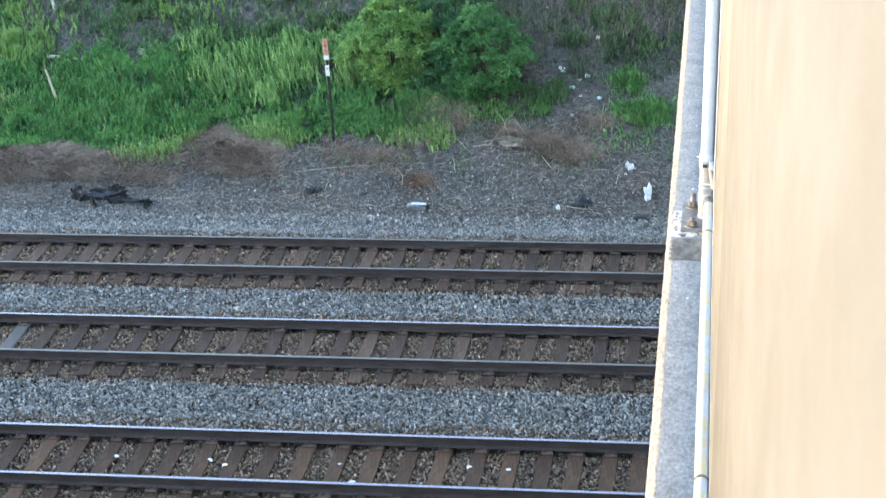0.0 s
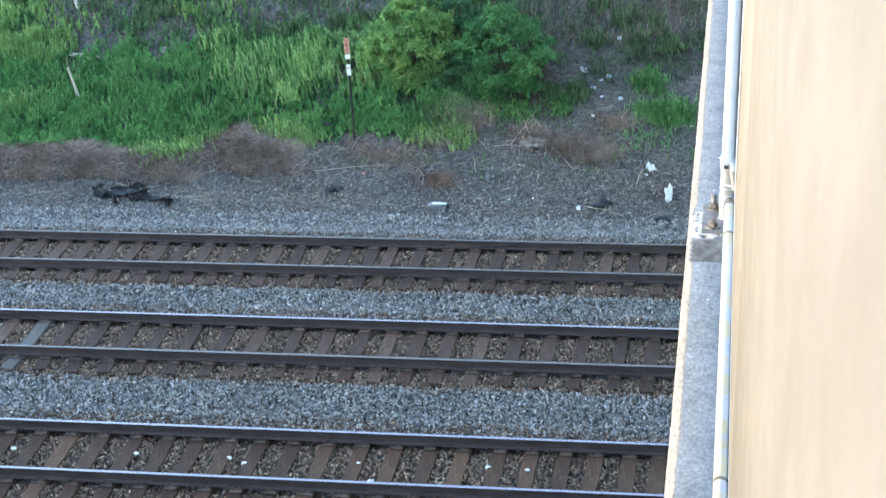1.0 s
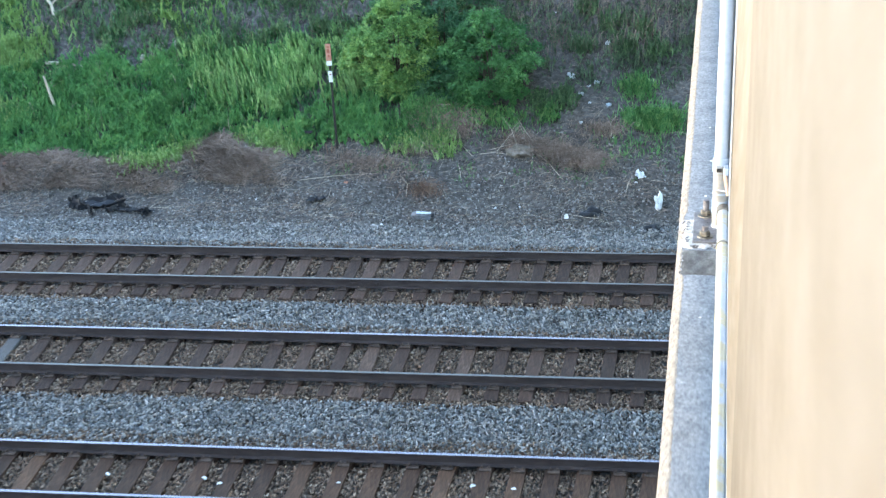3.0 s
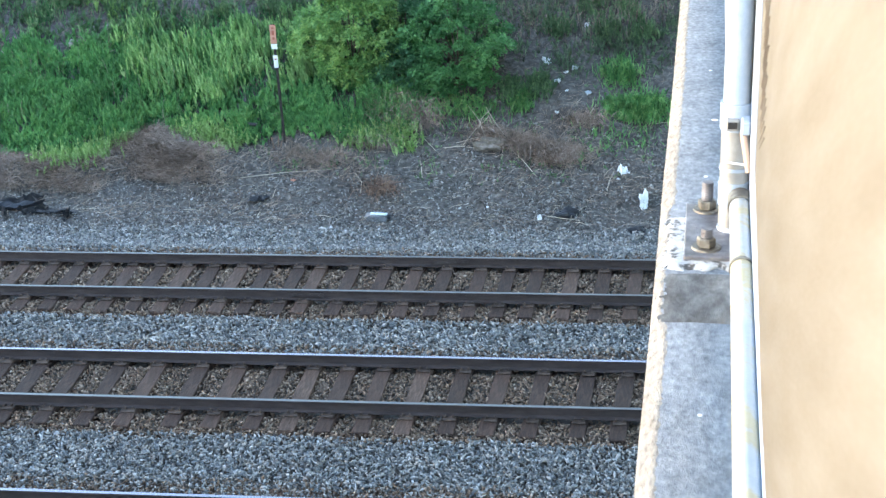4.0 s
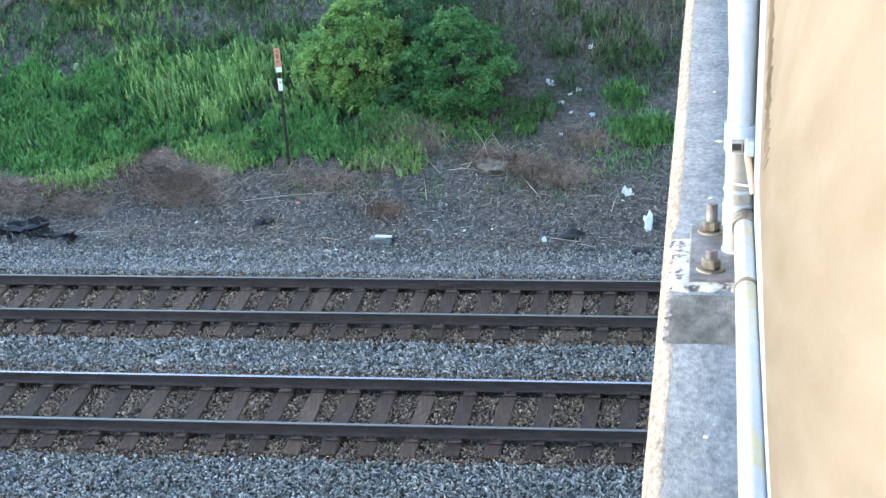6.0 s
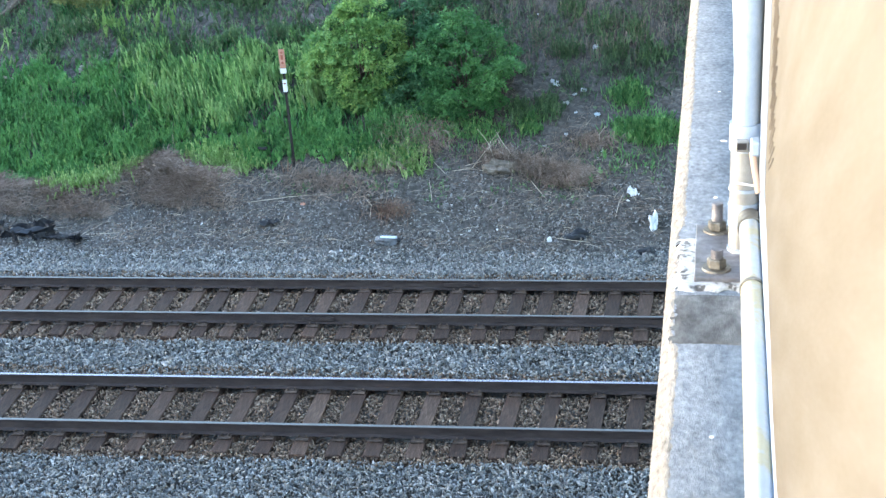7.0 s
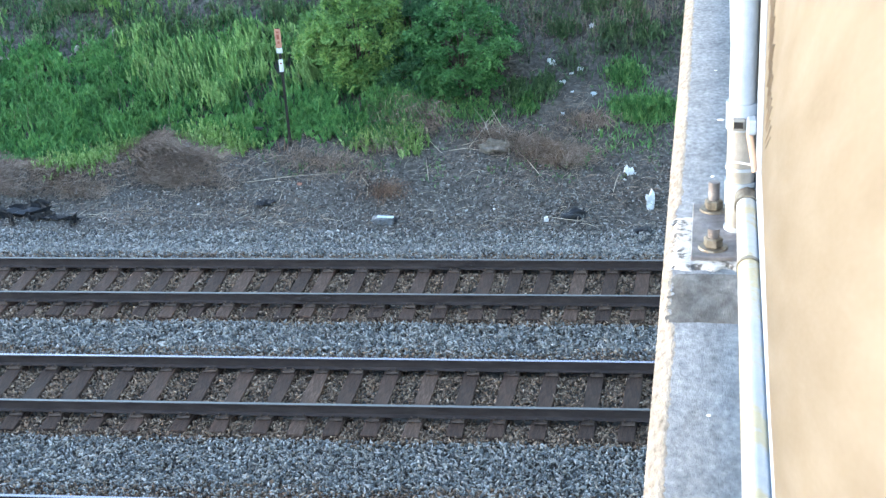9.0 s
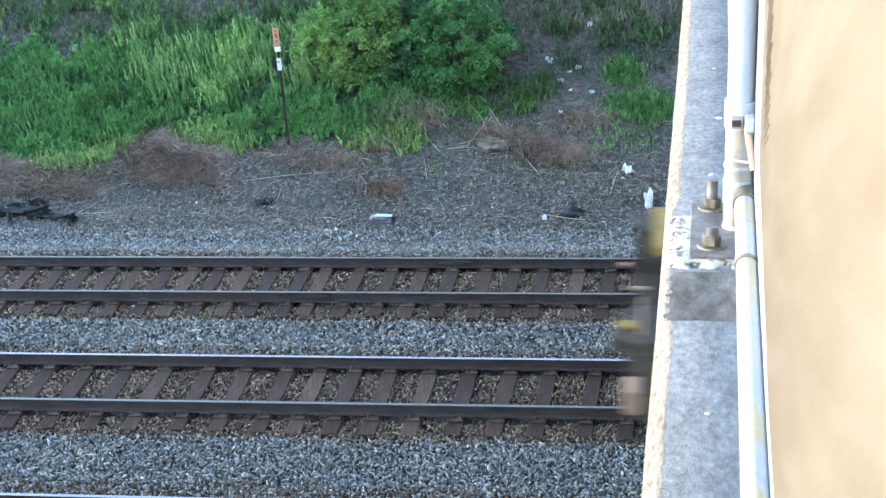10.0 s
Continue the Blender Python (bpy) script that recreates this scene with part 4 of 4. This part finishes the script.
def shrub(at, size, clumps, mat, label, leaf=0.1, per=330):
    """A shrub: limbs from one root and a crown of rounded leaf clumps with dark gaps between them."""
    r = np.random.default_rng(int(abs(at[0]) * 100))
    z = float(height(at[0], at[1]))
    bush = thing("shrub", label, "shrub", "shrubs on the bank", at=pose(at[0], at[1], z))
    sx, sy, sz = size
    # clump centres spread over the crown's outside, by a spiral with some chance in it
    i = np.arange(clumps) + 0.5
    el = 1 - 1.72 * i / clumps
    ang = i * 2.39996 + r.normal(0, 0.25, clumps)
    out = np.sqrt(np.maximum(0.0, 1 - el * el)) * r.uniform(0.66, 1.2, clumps)
    cen = np.stack([np.cos(ang) * out * sx, np.sin(ang) * out * sy, sz * (0.48 + 0.5 * el * r.uniform(0.8, 1.1, clumps))], 1)
    cen[:, 2] += 0.42 * np.minimum(cen[:, 1], 0.3)
    # a skirt of low clumps on the open side
    low = max(4, clumps // 4)
    a = np.linspace(-2.7, -0.45, low) + r.normal(0, 0.1, low)
    skirt = np.stack([np.cos(a) * sx * 0.8, np.sin(a) * sy * 0.75, sz * r.uniform(0.08, 0.36, low) - 0.2], 1)
    cen, clumps = np.concatenate([cen, skirt]), clumps + low
    for c in cen[::3]:
        mid = Vector((c[0] * 0.35, c[1] * 0.35, c[2] * 0.55))
        bm = tube((c[0] * 0.05, c[1] * 0.05, -0.1), mid, 0.026, 0.017, 6)
        tube(mid, Vector(c), 0.017, 0.005, 5, bm)
        part("limb", bm, M["bark"], bush)
    n = clumps * per
    k = np.repeat(np.arange(clumps), per)
    rad = r.uniform(0.12, 0.28, clumps)[k]
    d = r.normal(0, 1, (n, 3))
    d /= np.linalg.norm(d, axis=1)[:, None]
    d[:, 2] = np.where(d[:, 2] < -0.2, -d[:, 2] * 0.6, d[:, 2])
    # shoots stick out of each clump
    shoot = r.integers(0, 7, n)
    axis = r.normal(0, 1, (clumps, 7, 3)) + np.array([0, -0.4, 0.7])
    axis /= np.linalg.norm(axis, axis=2)[:, :, None]
    sprig = r.random(n) < 0.45
    along = r.uniform(0.5, 1.5, n)
    p = cen[k] + np.where(sprig[:, None], axis[k, shoot] * (along * rad)[:, None] + r.normal(0, 0.03, (n, 3)),
                          d * (rad * r.uniform(0.75, 1.08, n))[:, None] * np.array([1.15, 1.0, 0.8]))
    p[:, 2] = np.maximum(p[:, 2], 0.45 * p[:, 1] + 0.06)
    way = np.where(sprig[:, None], axis[k, shoot] * 0.5, d) + r.normal(0, 0.45, (n, 3)) + np.array([0, -0.1, -0.15])
    ln = r.uniform(0.7, 1.2, n) * leaf
    up = d + np.array([0, -0.2, 0.8]) + r.normal(0, 0.35, (n, 3))
    tint = np.clip(r.random(clumps)[k] * 0.6 + 0.4 * r.random(n) * along / 1.5 + 0.1, 0, 1)
    part("foliage", leaf_mesh("foliage", [leaf_arrays(p, way, ln, ln * 0.58, up)], mat, [tint]), None, bush)


build_weeds()
build_straw()
shrub((-6.98, 33.2), (0.5, 0.45, 1.2), 15, M["bush_pale"], "yellow-green leafy shrub on the bank", 0.08)
shrub((-6.08, 32.75), (0.85, 0.7, 2.25), 36, M["bush_pale"], "leafy light green shrub on the bank", 0.075, 480)
shrub((-5.0, 33.5), (0.75, 0.5, 1.5), 16, M["bush_dark"], "low dark green shrub between two larger ones", 0.08)
# dark leaves here put the shade of the gap into the colour
shrub((-5.0, 32.45), (0.5, 0.35, 0.8), 12, M["bush_dark"], "low undergrowth between the shrubs, the gap's shade put into its dark green", 0.075)
shrub((-5.5, 34.7), (1.25, 0.6, 1.9), 26, M["bush_dark"], "dark blue-green shrub behind the others", 0.085)
shrub((-13.5, 36.1), (1.0, 0.55, 0.8), 22, M["bush_olive"], "yellow-olive shrub high on the bank", 0.07)
shrub((-3.72, 32.4), (0.95, 0.8, 1.85), 40, M["bush"], "dense green shrub on the bank", 0.072, 500)


# ---- marker post and litter ----
def on_ground(x, y, dz=0.0, rz=0.0, rx=0.0, ry=0.0):
    return pose(x, y, float(height(x, y)) + dz, rx, ry, rz)


def build_marker():
    post = thing("marker_post", "thin black steel marker post with faded orange and white labels", "marker post", at=pose(-7.30, 30.62, 0.36, 0, -1.6, 0))
    bm = box((0.042, 0.012, 2.88), (0, 0, 1.24), 0.002)
    for s in (-1, 1):
        box((0.010, 0.030, 2.88), (s * 0.022, 0.014, 1.24), 0.002, bm)
    part("stake", bm, M["black_steel"], post)
    sign = part("sign", box((0.13, 0.004, 0.41), (0, -0.012, 2.47), 0.001), M["orange"], post, "faded orange label")
    for z, h, w in ((2.60, 0.035, 0.05), (2.50, 0.10, 0.05), (2.38, 0.05, 0.045)):
        part("lettering", box((w, 0.002, h), (0, -0.0155, z), 0.0), M["dark_ink"], sign)
    part("label_band", box((0.13, 0.004, 0.11), (0, -0.012, 2.205), 0.001), M["white"], post, "white label")
    tag = part("tag", box((0.095, 0.004, 0.27), (0, -0.012, 1.88), 0.001), M["white"], post, "white label")
    part("lettering", box((0.04, 0.002, 0.03), (0, -0.0155, 1.93), 0.0), M["dark_ink"], tag)


def crumpled(size, seed, cuts=11):
    """A crumpled sheet with a torn outline, 4 mm thick."""
    r = random.Random(seed)
    off = Vector((seed * 1.7, seed * 0.6, 0))
    bm = bmesh.new()
    n = cuts
    grid = []
    for j in range(n + 1):
        row = []
        for i in range(n + 1):
            a, b = i / n - 0.5, j / n - 0.5
            p = Vector((a, b, 0))
            z = abs(noise.noise(p * 4.5 + off)) * 1.3 + noise.noise(p * 11 + off) * 0.5
            jag = 0.10 * noise.noise(p * 6 + off * 2)
            row.append(bm.verts.new((size[0] * (a * (1 + jag * 4) + jag), size[1] * (b + noise.noise(p * 5 - off) * 0.16), size[2] * z)))
        grid.append(row)
    for j in range(n):
        for i in range(n):
            a, b = (i + 0.5) / n - 0.5, (j + 0.5) / n - 0.5
            if (a * a + b * b) ** 0.5 < 0.40 + 0.16 * noise.noise(Vector((a * 5, b * 5, seed))):
                bm.faces.new((grid[j][i], grid[j][i + 1], grid[j + 1][i + 1], grid[j + 1][i]))
    bmesh.ops.delete(bm, geom=[v for v in bm.verts if not v.link_faces], context="VERTS")
    bmesh.ops.recalc_face_normals(bm, faces=bm.faces)
    made = bmesh.ops.extrude_face_region(bm, geom=list(bm.faces))
    bmesh.ops.translate(bm, vec=(0, 0, 0.004), verts=[g for g in made["geom"] if isinstance(g, bmesh.types.BMVert)])
    return bm


def lump(size, seed, rough=1.0):
    """A rough solid piece."""
    bm = bmesh.new()
    bmesh.ops.create_icosphere(bm, subdivisions=3, radius=0.5)
    for v in bm.verts:
        k = 1 + 0.9 * rough * noise.noise(v.co * 3.1 + Vector((seed, 0, 0))) + 0.45 * rough * noise.noise(v.co * 8 + Vector((0, seed, 0)))
        v.co = Vector((v.co.x * size[0], v.co.y * size[1], v.co.z * size[2])) * k
    return bm


def litter(name, x, y, size, mat, label, category, seed=1, rz=0.0, dz=None):
    ob = part(name, lump(size, seed, {"white_stone": 0.35, "black_rubber_scrap": 0.55}.get(name, 1.0)) if "stone" in name or "stuffed" in name or "rubber" in name else crumpled((size[0] * 1.3, size[1] * 1.0, size[2] * 1.5), seed), mat)
    ob.matrix_basis = on_ground(x, y, 0.02 if dz is None else dz, rz, 22 if y > 30.5 else 0)
    return tagged(ob, label, category)


def build_litter():
    litter("stuffed_bag", 0.36, 28.70, (0.20, 0.34, 0.42), M["white"], "crumpled white plastic bag on the verge", "plastic bag", 3, -8)
    litter("plastic_bag", -0.06, 29.6, (0.18, 0.46, 0.12), M["white"], "torn white plastic scrap on the dirt", "plastic bag", 9, 20)
    litter("plastic_bag", -1.78, 33.0, (0.16, 0.30, 0.08), M["white"], "white plastic scrap on the bank", "plastic bag", 5, 25)
    litter("paper_cup", -1.52, 32.42, (0.12, 0.10, 0.09), M["white"], "crushed white cup on the bank", "litter", 7)
    litter("paper_cup", -0.84, 32.1, (0.12, 0.10, 0.09), M["blue_white"], "crushed pale cup on the bank", "litter", 8)
    for i, (x, y, s) in enumerate(((-1.15, 32.95, 0.13), (-1.35, 32.75, 0.10), (-1.5, 31.45, 0.12), (-0.7, 30.95, 0.08), (-2.85, 31.0, 0.09), (-6.76, 30.9, 0.10),
                                   (-1.35, 27.95, 0.08), (-5.75, 27.45, 0.11), (-0.9, 34.2, 0.16), (-0.1, 32.7, 0.10), (-3.3, 28.4, 0.06), (-8.9, 28.7, 0.07), (-2.75, 28.5, 0.06),
                                   (-0.15, 29.4, 0.07), (-1.3, 32.1, 0.07))):
        litter("paper_scrap", x, y, (s, s * 0.8, s * 0.5), M["white"], "small white scrap of litter on the dirt", "litter", 20 + i, 40 * i)
    litter("black_rubber_scrap", -1.13, 28.08, (0.50, 0.26, 0.30), M["black_plastic"], "black rubber scrap lying on the verge", "litter", 31, 28)
    litter("black_rubber_scrap", 0.22, 27.45, (0.34, 0.20, 0.22), M["black_plastic"], "black rubber scrap lying on the verge", "litter", 33, 10)
    litter("black_plastic_sheet", -12.65, 28.3, (1.15, 0.60, 0.16), M["black_plastic"], "crumpled black plastic sheet on the gravel verge", "plastic sheet", 35, 8)
    litter("black_plastic_sheet", -11.7, 28.0, (0.9, 0.20, 0.08), M["black_plastic"], "crumpled black plastic sheet on the gravel verge", "plastic sheet", 37, -3)
    for i, (x, y, a, b) in enumerate(((-12.95, 28.1, 0.5, 0.22), (-12.3, 28.55, 0.4, 0.2), (-12.05, 28.05, 0.45, 0.16), (-13.2, 28.45, 0.35, 0.2), (-11.3, 27.9, 0.5, 0.14), (-12.6, 27.85, 0.3, 0.12))):
        litter("black_plastic_scrap", x, y, (a, b, 0.14), M["black_plastic"], "torn black plastic scrap on the gravel verge", "plastic sheet", 70 + i, 25 * i)
    litter("black_plastic_sheet", -7.45, 28.6, (0.42, 0.34, 0.08), M["black_plastic"], "crumpled black plastic sheet on the gravel verge", "plastic sheet", 39, 30)
    for i, (x, y) in enumerate(((-6.86, 29.25), (-15.3, 29.6))):
        litter("orange_scrap", x, y, (0.10, 0.07, 0.05), M["orange"], "small orange plastic scrap", "litter", 41 + i)
    litter("broken_stone", -2.88, 30.6, (0.72, 0.34, 0.36), M["brown_stone"], "brownish weathered stone half sunk in the dirt", "stone", 51, 6)
    for i, (x, y, s) in enumerate(((-12.6, 34.1, 0.22), (-12.35, 33.85, 0.16), (-12.9, 33.75, 0.18), (-12.2, 34.2, 0.12), (-9.6, 30.55, 0.2))):
        litter("broken_stone", x, y, (s * 1.4, s, s * 0.8), M["pale_stone"], "small pale stone on the dirt bank", "stone", 60 + i, 35 * i)
    log = thing("fallen_branch", "pale fallen branch lying across the weedy bank", "branch", at=on_ground(-14.9, 33.3, 0.12, -6))
    bm = tube((-0.55, 0, 0.05), (0.05, 0.03, 0.03), 0.05, 0.045, 8)
    tube((0.05, 0.03, 0.03), (0.6, -0.04, -0.02), 0.045, 0.025, 8, bm)
    part("wood", bm, M["pale_straw"], log)
    stump = thing("dead_tree", "dark broken tree trunk with a long surface root on the bank", "tree trunk", at=on_ground(-14.8, 36.6))
    bm = tube((0, 0, -0.3), (0.06, 0.05, 0.5), 0.26, 0.2, 12)
    tube((0.06, 0.05, 0.5), (0.22, 0.2, 1.5), 0.2, 0.15, 12, bm)
    part("trunk", bm, M["bark"], stump)
    bm = tube((-0.1, -0.05, 0.12), (-0.35, -0.5, -0.1), 0.12, 0.10, 8)
    tube((-0.35, -0.5, -0.1), (-0.62, -0.95, -0.36), 0.10, 0.08, 8, bm)
    tube((-0.62, -0.95, -0.36), (-1.0, -1.35, -0.58), 0.08, 0.04, 8, bm)
    part("root", bm, M["bark"], stump)
    snag = thing("bleached_branch", "forked bleached branch leaning on the bare dirt bank", "branch", at=on_ground(-15.72, 35.1))
    bm = tube((0.05, -0.1, -0.08), (-0.22, 0.35, 0.36), 0.05, 0.042, 8)
    tube((-0.22, 0.35, 0.36), (-0.62, 0.75, 0.62), 0.042, 0.018, 8, bm)
    tube((-0.22, 0.35, 0.36), (-0.05, 0.55, 0.52), 0.03, 0.015, 6, bm)
    part("wood", bm, M["pale_straw"], snag)
    sapling = thing("bare_sapling", "thin dark bare sapling on the bank", "sapling", at=on_ground(-17.65, 36.0))
    bm = tube((0, 0, -0.1), (-0.05, 0.1, 0.45), 0.035, 0.03, 7)
    tube((-0.05, 0.1, 0.45), (0.2, 0.2, 1.1), 0.03, 0.02, 7, bm)
    part("stem", bm, M["bark"], sapling)
    for i, (x, y, d) in enumerate(((-1.53, 36.2, 0.16), (-1.18, 36.76, 0.12), (-0.75, 35.1, 0.08), (-2.3, 35.5, 0.07), (-3.3, 36.6, 0.08))):
        litter("paper_scrap", x, y, (d, d * 0.8, d * 0.5), M["white"], "small white scrap of litter high on the bank", "litter", 90 + i, 40 * i)
    jug = thing("plastic_jug", "crushed grey plastic jug with a pale blue wrapper lying on gravel", "jug", at=on_ground(-4.9, 27.85, 0.06, -4))
    part("jug_body", lump((0.50, 0.24, 0.24), 17, 0.3), M["grey_plastic"], jug, "crushed dark grey body")
    part("wrapper", box((0.34, 0.09, 0.035), (0.06, -0.05, 0.098), 0.02, seg=2), M["blue_white"], jug, "pale blue wrapper")
    part("cap", tube((0.23, 0, 0.03), (0.29, 0, 0.02), 0.05, 0.042, 12), M["black_plastic"], jug, "black cap")
    litter("white_stone", -1.67, 27.92, (0.09, 0.07, 0.13), M["white"], "smooth white stone lying on the verge", "stone", 7, 0, 0.05)
    for x, y in ((-10.44, 16.35), (-8.34, 16.35), (-6.77, 16.33), (-6.96, 15.54), (-6.48, 16.19), (-4.63, 16.32), (-4.35, 15.82), (-2.55, 16.38), (-1.92, 16.33)):
        litter("white_stone", x, y, (0.095, 0.07, 0.06), M["white"], "white stone lying between the rails", "stone", int(abs(x * 50)), 10, 0.135)
    pipe = thing("black_pipe", "short black pipe lying in the weeds", "pipe", at=on_ground(-8.2, 31.05, 0.14, -8))
    part("pipe_body", ring((-0.26, 0, 0), (0.24, 0, 0.02), 0.045, 0.036, 16), M["black_steel"], pipe)
    stake = thing("broken_stake", "splintered reddish wooden stake beside the marker post", "stake", at=on_ground(-7.46, 30.5))
    for dx, h, lean in ((-0.05, 0.22, -0.05), (0.03, 0.28, 0.03), (0.07, 0.16, 0.06)):
        part("splinter", tube((dx, 0, -0.06), (dx + lean, 0.02, h), 0.022, 0.010, 5), M["rust_straw"], stake)
    stick = thing("bare_branch", "pale barkless branch standing in the weeds", "branch", at=on_ground(-14.65, 31.75))
    part("wood", tube((0, 0, -0.05), (-0.30, 0.12, 0.98), 0.045, 0.025, 8), M["pale_straw"], stick)
    r = random.Random(5)
    for x, y, a, ln, up in ((-3.45, 30.65, 40, 0.75, 0.45), (-2.95, 30.75, 118, 0.6, 0.6), (-2.75, 30.8, 100, 0.7, 0.35), (-3.6, 30.7, 20, 0.9, 0.12), (-4.0, 30.5, 130, 0.7, 0.3),
                            (-0.75, 31.1, 75, 0.3, 0.4), (-8.1, 29.3, 10, 2.0, 0.08), (-1.9, 29.7, 125, 0.9, 0.25), (-4.2, 29.6, 115, 0.6, 0.2), (-11.3, 28.3, -12, 0.8, 0.06),
                            (-3.2, 30.9, 60, 0.6, 0.5), (-2.6, 30.95, 140, 0.55, 0.45), (-3.9, 30.6, -20, 0.8, 0.1), (-5.4, 28.9, 110, 0.4, 0.3), (-0.4, 28.9, 85, 0.6, 0.3), (-9.0, 28.4, -50, 0.5, 0.06), (-1.6, 28.1, -40, 0.9, 0.08), (-6.2, 28.1, -45, 0.6, 0.08), (-2.6, 30.2, 95, 0.5, 0.3)):
        twig = thing("dry_twig", "thin pale dry twig sticking up from the verge", "twig", "dry twigs", at=on_ground(x, y, 0.02, a))
        bend = r.uniform(-0.08, 0.08)
        bm = tube((0, 0, -0.03), (ln * 0.5, bend, up * 0.6), 0.009, 0.007, 6)
        tube((ln * 0.5, bend, up * 0.6), (ln, bend + r.uniform(-0.12, 0.12), up), 0.007, 0.004, 6, bm)
        part("stem", bm, M["pale_straw"], twig)


build_marker()
build_litter()


# ---- locomotive: its front end has just come out from under the overpass at the clip's end ----
def build_locomotive():
    loco = thing("locomotive", "diesel locomotive with a yellow nose top and dark pilot", "locomotive", at=pose(0, TRACK_Y[1], 0.19))
    part("frame", box((17.4, 3.0, 0.32), (8.65, 0, 1.26), 0.02), M["loco_black"], loco)
    part("pilot", box((0.50, 2.9, 0.95), (0.12, 0, 0.68), 0.03), M["loco_black"], loco, "grimy black pilot plate")
    part("deck_edge", box((0.10, 2.96, 0.12), (-0.05, 0, 1.36), 0.01), M["loco_brown"], loco)
    coupler = part("coupler", box((0.75, 0.16, 0.18), (-0.15, 0, 0.68), 0.03), M["loco_brown"], loco)
    part("knuckle", box((0.20, 0.30, 0.26), (-0.52, 0.03, 0.68), 0.05, seg=2), M["loco_brown"], coupler)
    part("pin_lifter", box((0.26, 0.24, 0.06), (-0.40, -0.05, 0.98), 0.015), M["loco_yellow"], coupler, "yellow coupler top")
    for s in (-1, 1):
        part("step_side", box((0.42, 0.04, 1.1), (0.02, s * 1.46, 0.68), 0.01), M["loco_brown"], loco)
        for z in (0.25, 0.58, 0.92):
            part("step", box((0.34, 0.55, 0.03), (-0.06, s * 1.17, z), 0.005), M["loco_brown"], loco)
        # the near pilot end is coloured tan for sunlight; the far one stays black
        part("pilot_end", box((0.26, 0.50, 0.38), (-0.30, s * 1.14, 0.40), 0.05, seg=2), M["loco_tan"] if s < 0 else M["loco_black"], loco)
        part("handrail", tube((0.30, s * 1.42, 1.4), (0.30, s * 1.42, 2.35), 0.022, None, 10), M["loco_cream"], loco)
        part("handrail", tube((0.30, s * 1.42, 2.30), (0.30, s * 0.45, 2.30), 0.022, None, 10), M["loco_cream"], loco)
        part("air_hose", tube((-0.14, s * 0.42, 0.9), (-0.34, s * 0.45, 0.45), 0.03, None, 8), M["loco_black"], loco)
    part("grab_iron", tube((-0.36, 0.80, 1.19), (0.10, 0.80, 1.19), 0.035, None, 10), M["loco_cream"], loco, "cream grab iron")
    part("marker_lamp", box((0.14, 0.10, 0.06), (-0.42, 1.20, 1.40), 0.02), M["orange"], loco, "orange marker lamp")
    part("cut_lever", tube((-0.20, -0.4, 1.02), (-0.16, 1.2, 1.02), 0.02, None, 8), M["loco_cream"], loco, "cream uncoupling lever")
    part("nose", box((1.9, 1.75, 0.75), (0.92, 0.60, 1.75), 0.06, seg=2), M["loco_black"], loco, "grimy black nose")
    part("nose_top", box((1.8, 1.6, 0.16), (0.90, 0.60, 2.20), 0.05, seg=2), M["loco_yellow"], loco, "dirty yellow nose top")
    part("nose_stripe", box((0.02, 1.0, 0.14), (-0.045, 0.85, 1.95), 0.005), M["loco_yellow"], loco, "dirty yellow stripe")
    part("nose_door", box((0.20, 0.62, 1.25), (-0.13, 1.14, 1.50), 0.03), M["loco_black"], loco)
    part("drawbar_pocket", box((0.34, 0.95, 0.55), (-0.22, -0.05, 0.66), 0.05, seg=2), M["loco_brown"], loco, "rusty brown drawbar pocket")
    part("plow", box((0.30, 1.5, 0.42), (-0.16, 0.35, 0.36), 0.06, seg=2), M["loco_brown"], loco, "dirty brown snow plow")
    cab = part("cab", box((2.4, 2.95, 2.5), (3.4, 0, 2.67), 0.10, seg=2), M["loco_yellow"], loco)
    for s in (-1, 1):
        part("windscreen", box((0.03, 0.9, 0.6), (2.19, s * 0.75, 3.35), 0.01), M["glass"], cab)
    part("hood", box((12.0, 1.9, 2.3), (10.8, 0, 2.55), 0.08, seg=2), M["loco_black"], loco)
    part("fuel_tank", box((4.0, 2.6, 0.8), (8.7, 0, 0.62), 0.12, seg=2), M["loco_black"], loco)
    for bx in (3.2, 14.2):
        truck = part("truck", box((3.9, 2.3, 0.45), (bx, 0, 0.62), 0.06), M["loco_brown"], loco)
        for dx in (-1.4, 0, 1.4):
            for s in (-1, 1):
                part("wheel", tube((bx + dx, s * 0.70, 0.51), (bx + dx, s * 0.84, 0.51), 0.51, None, 28), M["loco_brown"], truck)
    return loco


locomotive = build_locomotive()


def motions():
    speed, arrive = 20.0, 0.35
    rows = [(t, pose(arrive + speed * (10.0 - t), TRACK_Y[1], 0.19)) for t in (0.0, 2.0, 4.0, 6.0, 8.0, 9.0, 9.5, 9.8, 9.9, 10.0, 10.4)]
    walk(locomotive, rows)


motions()
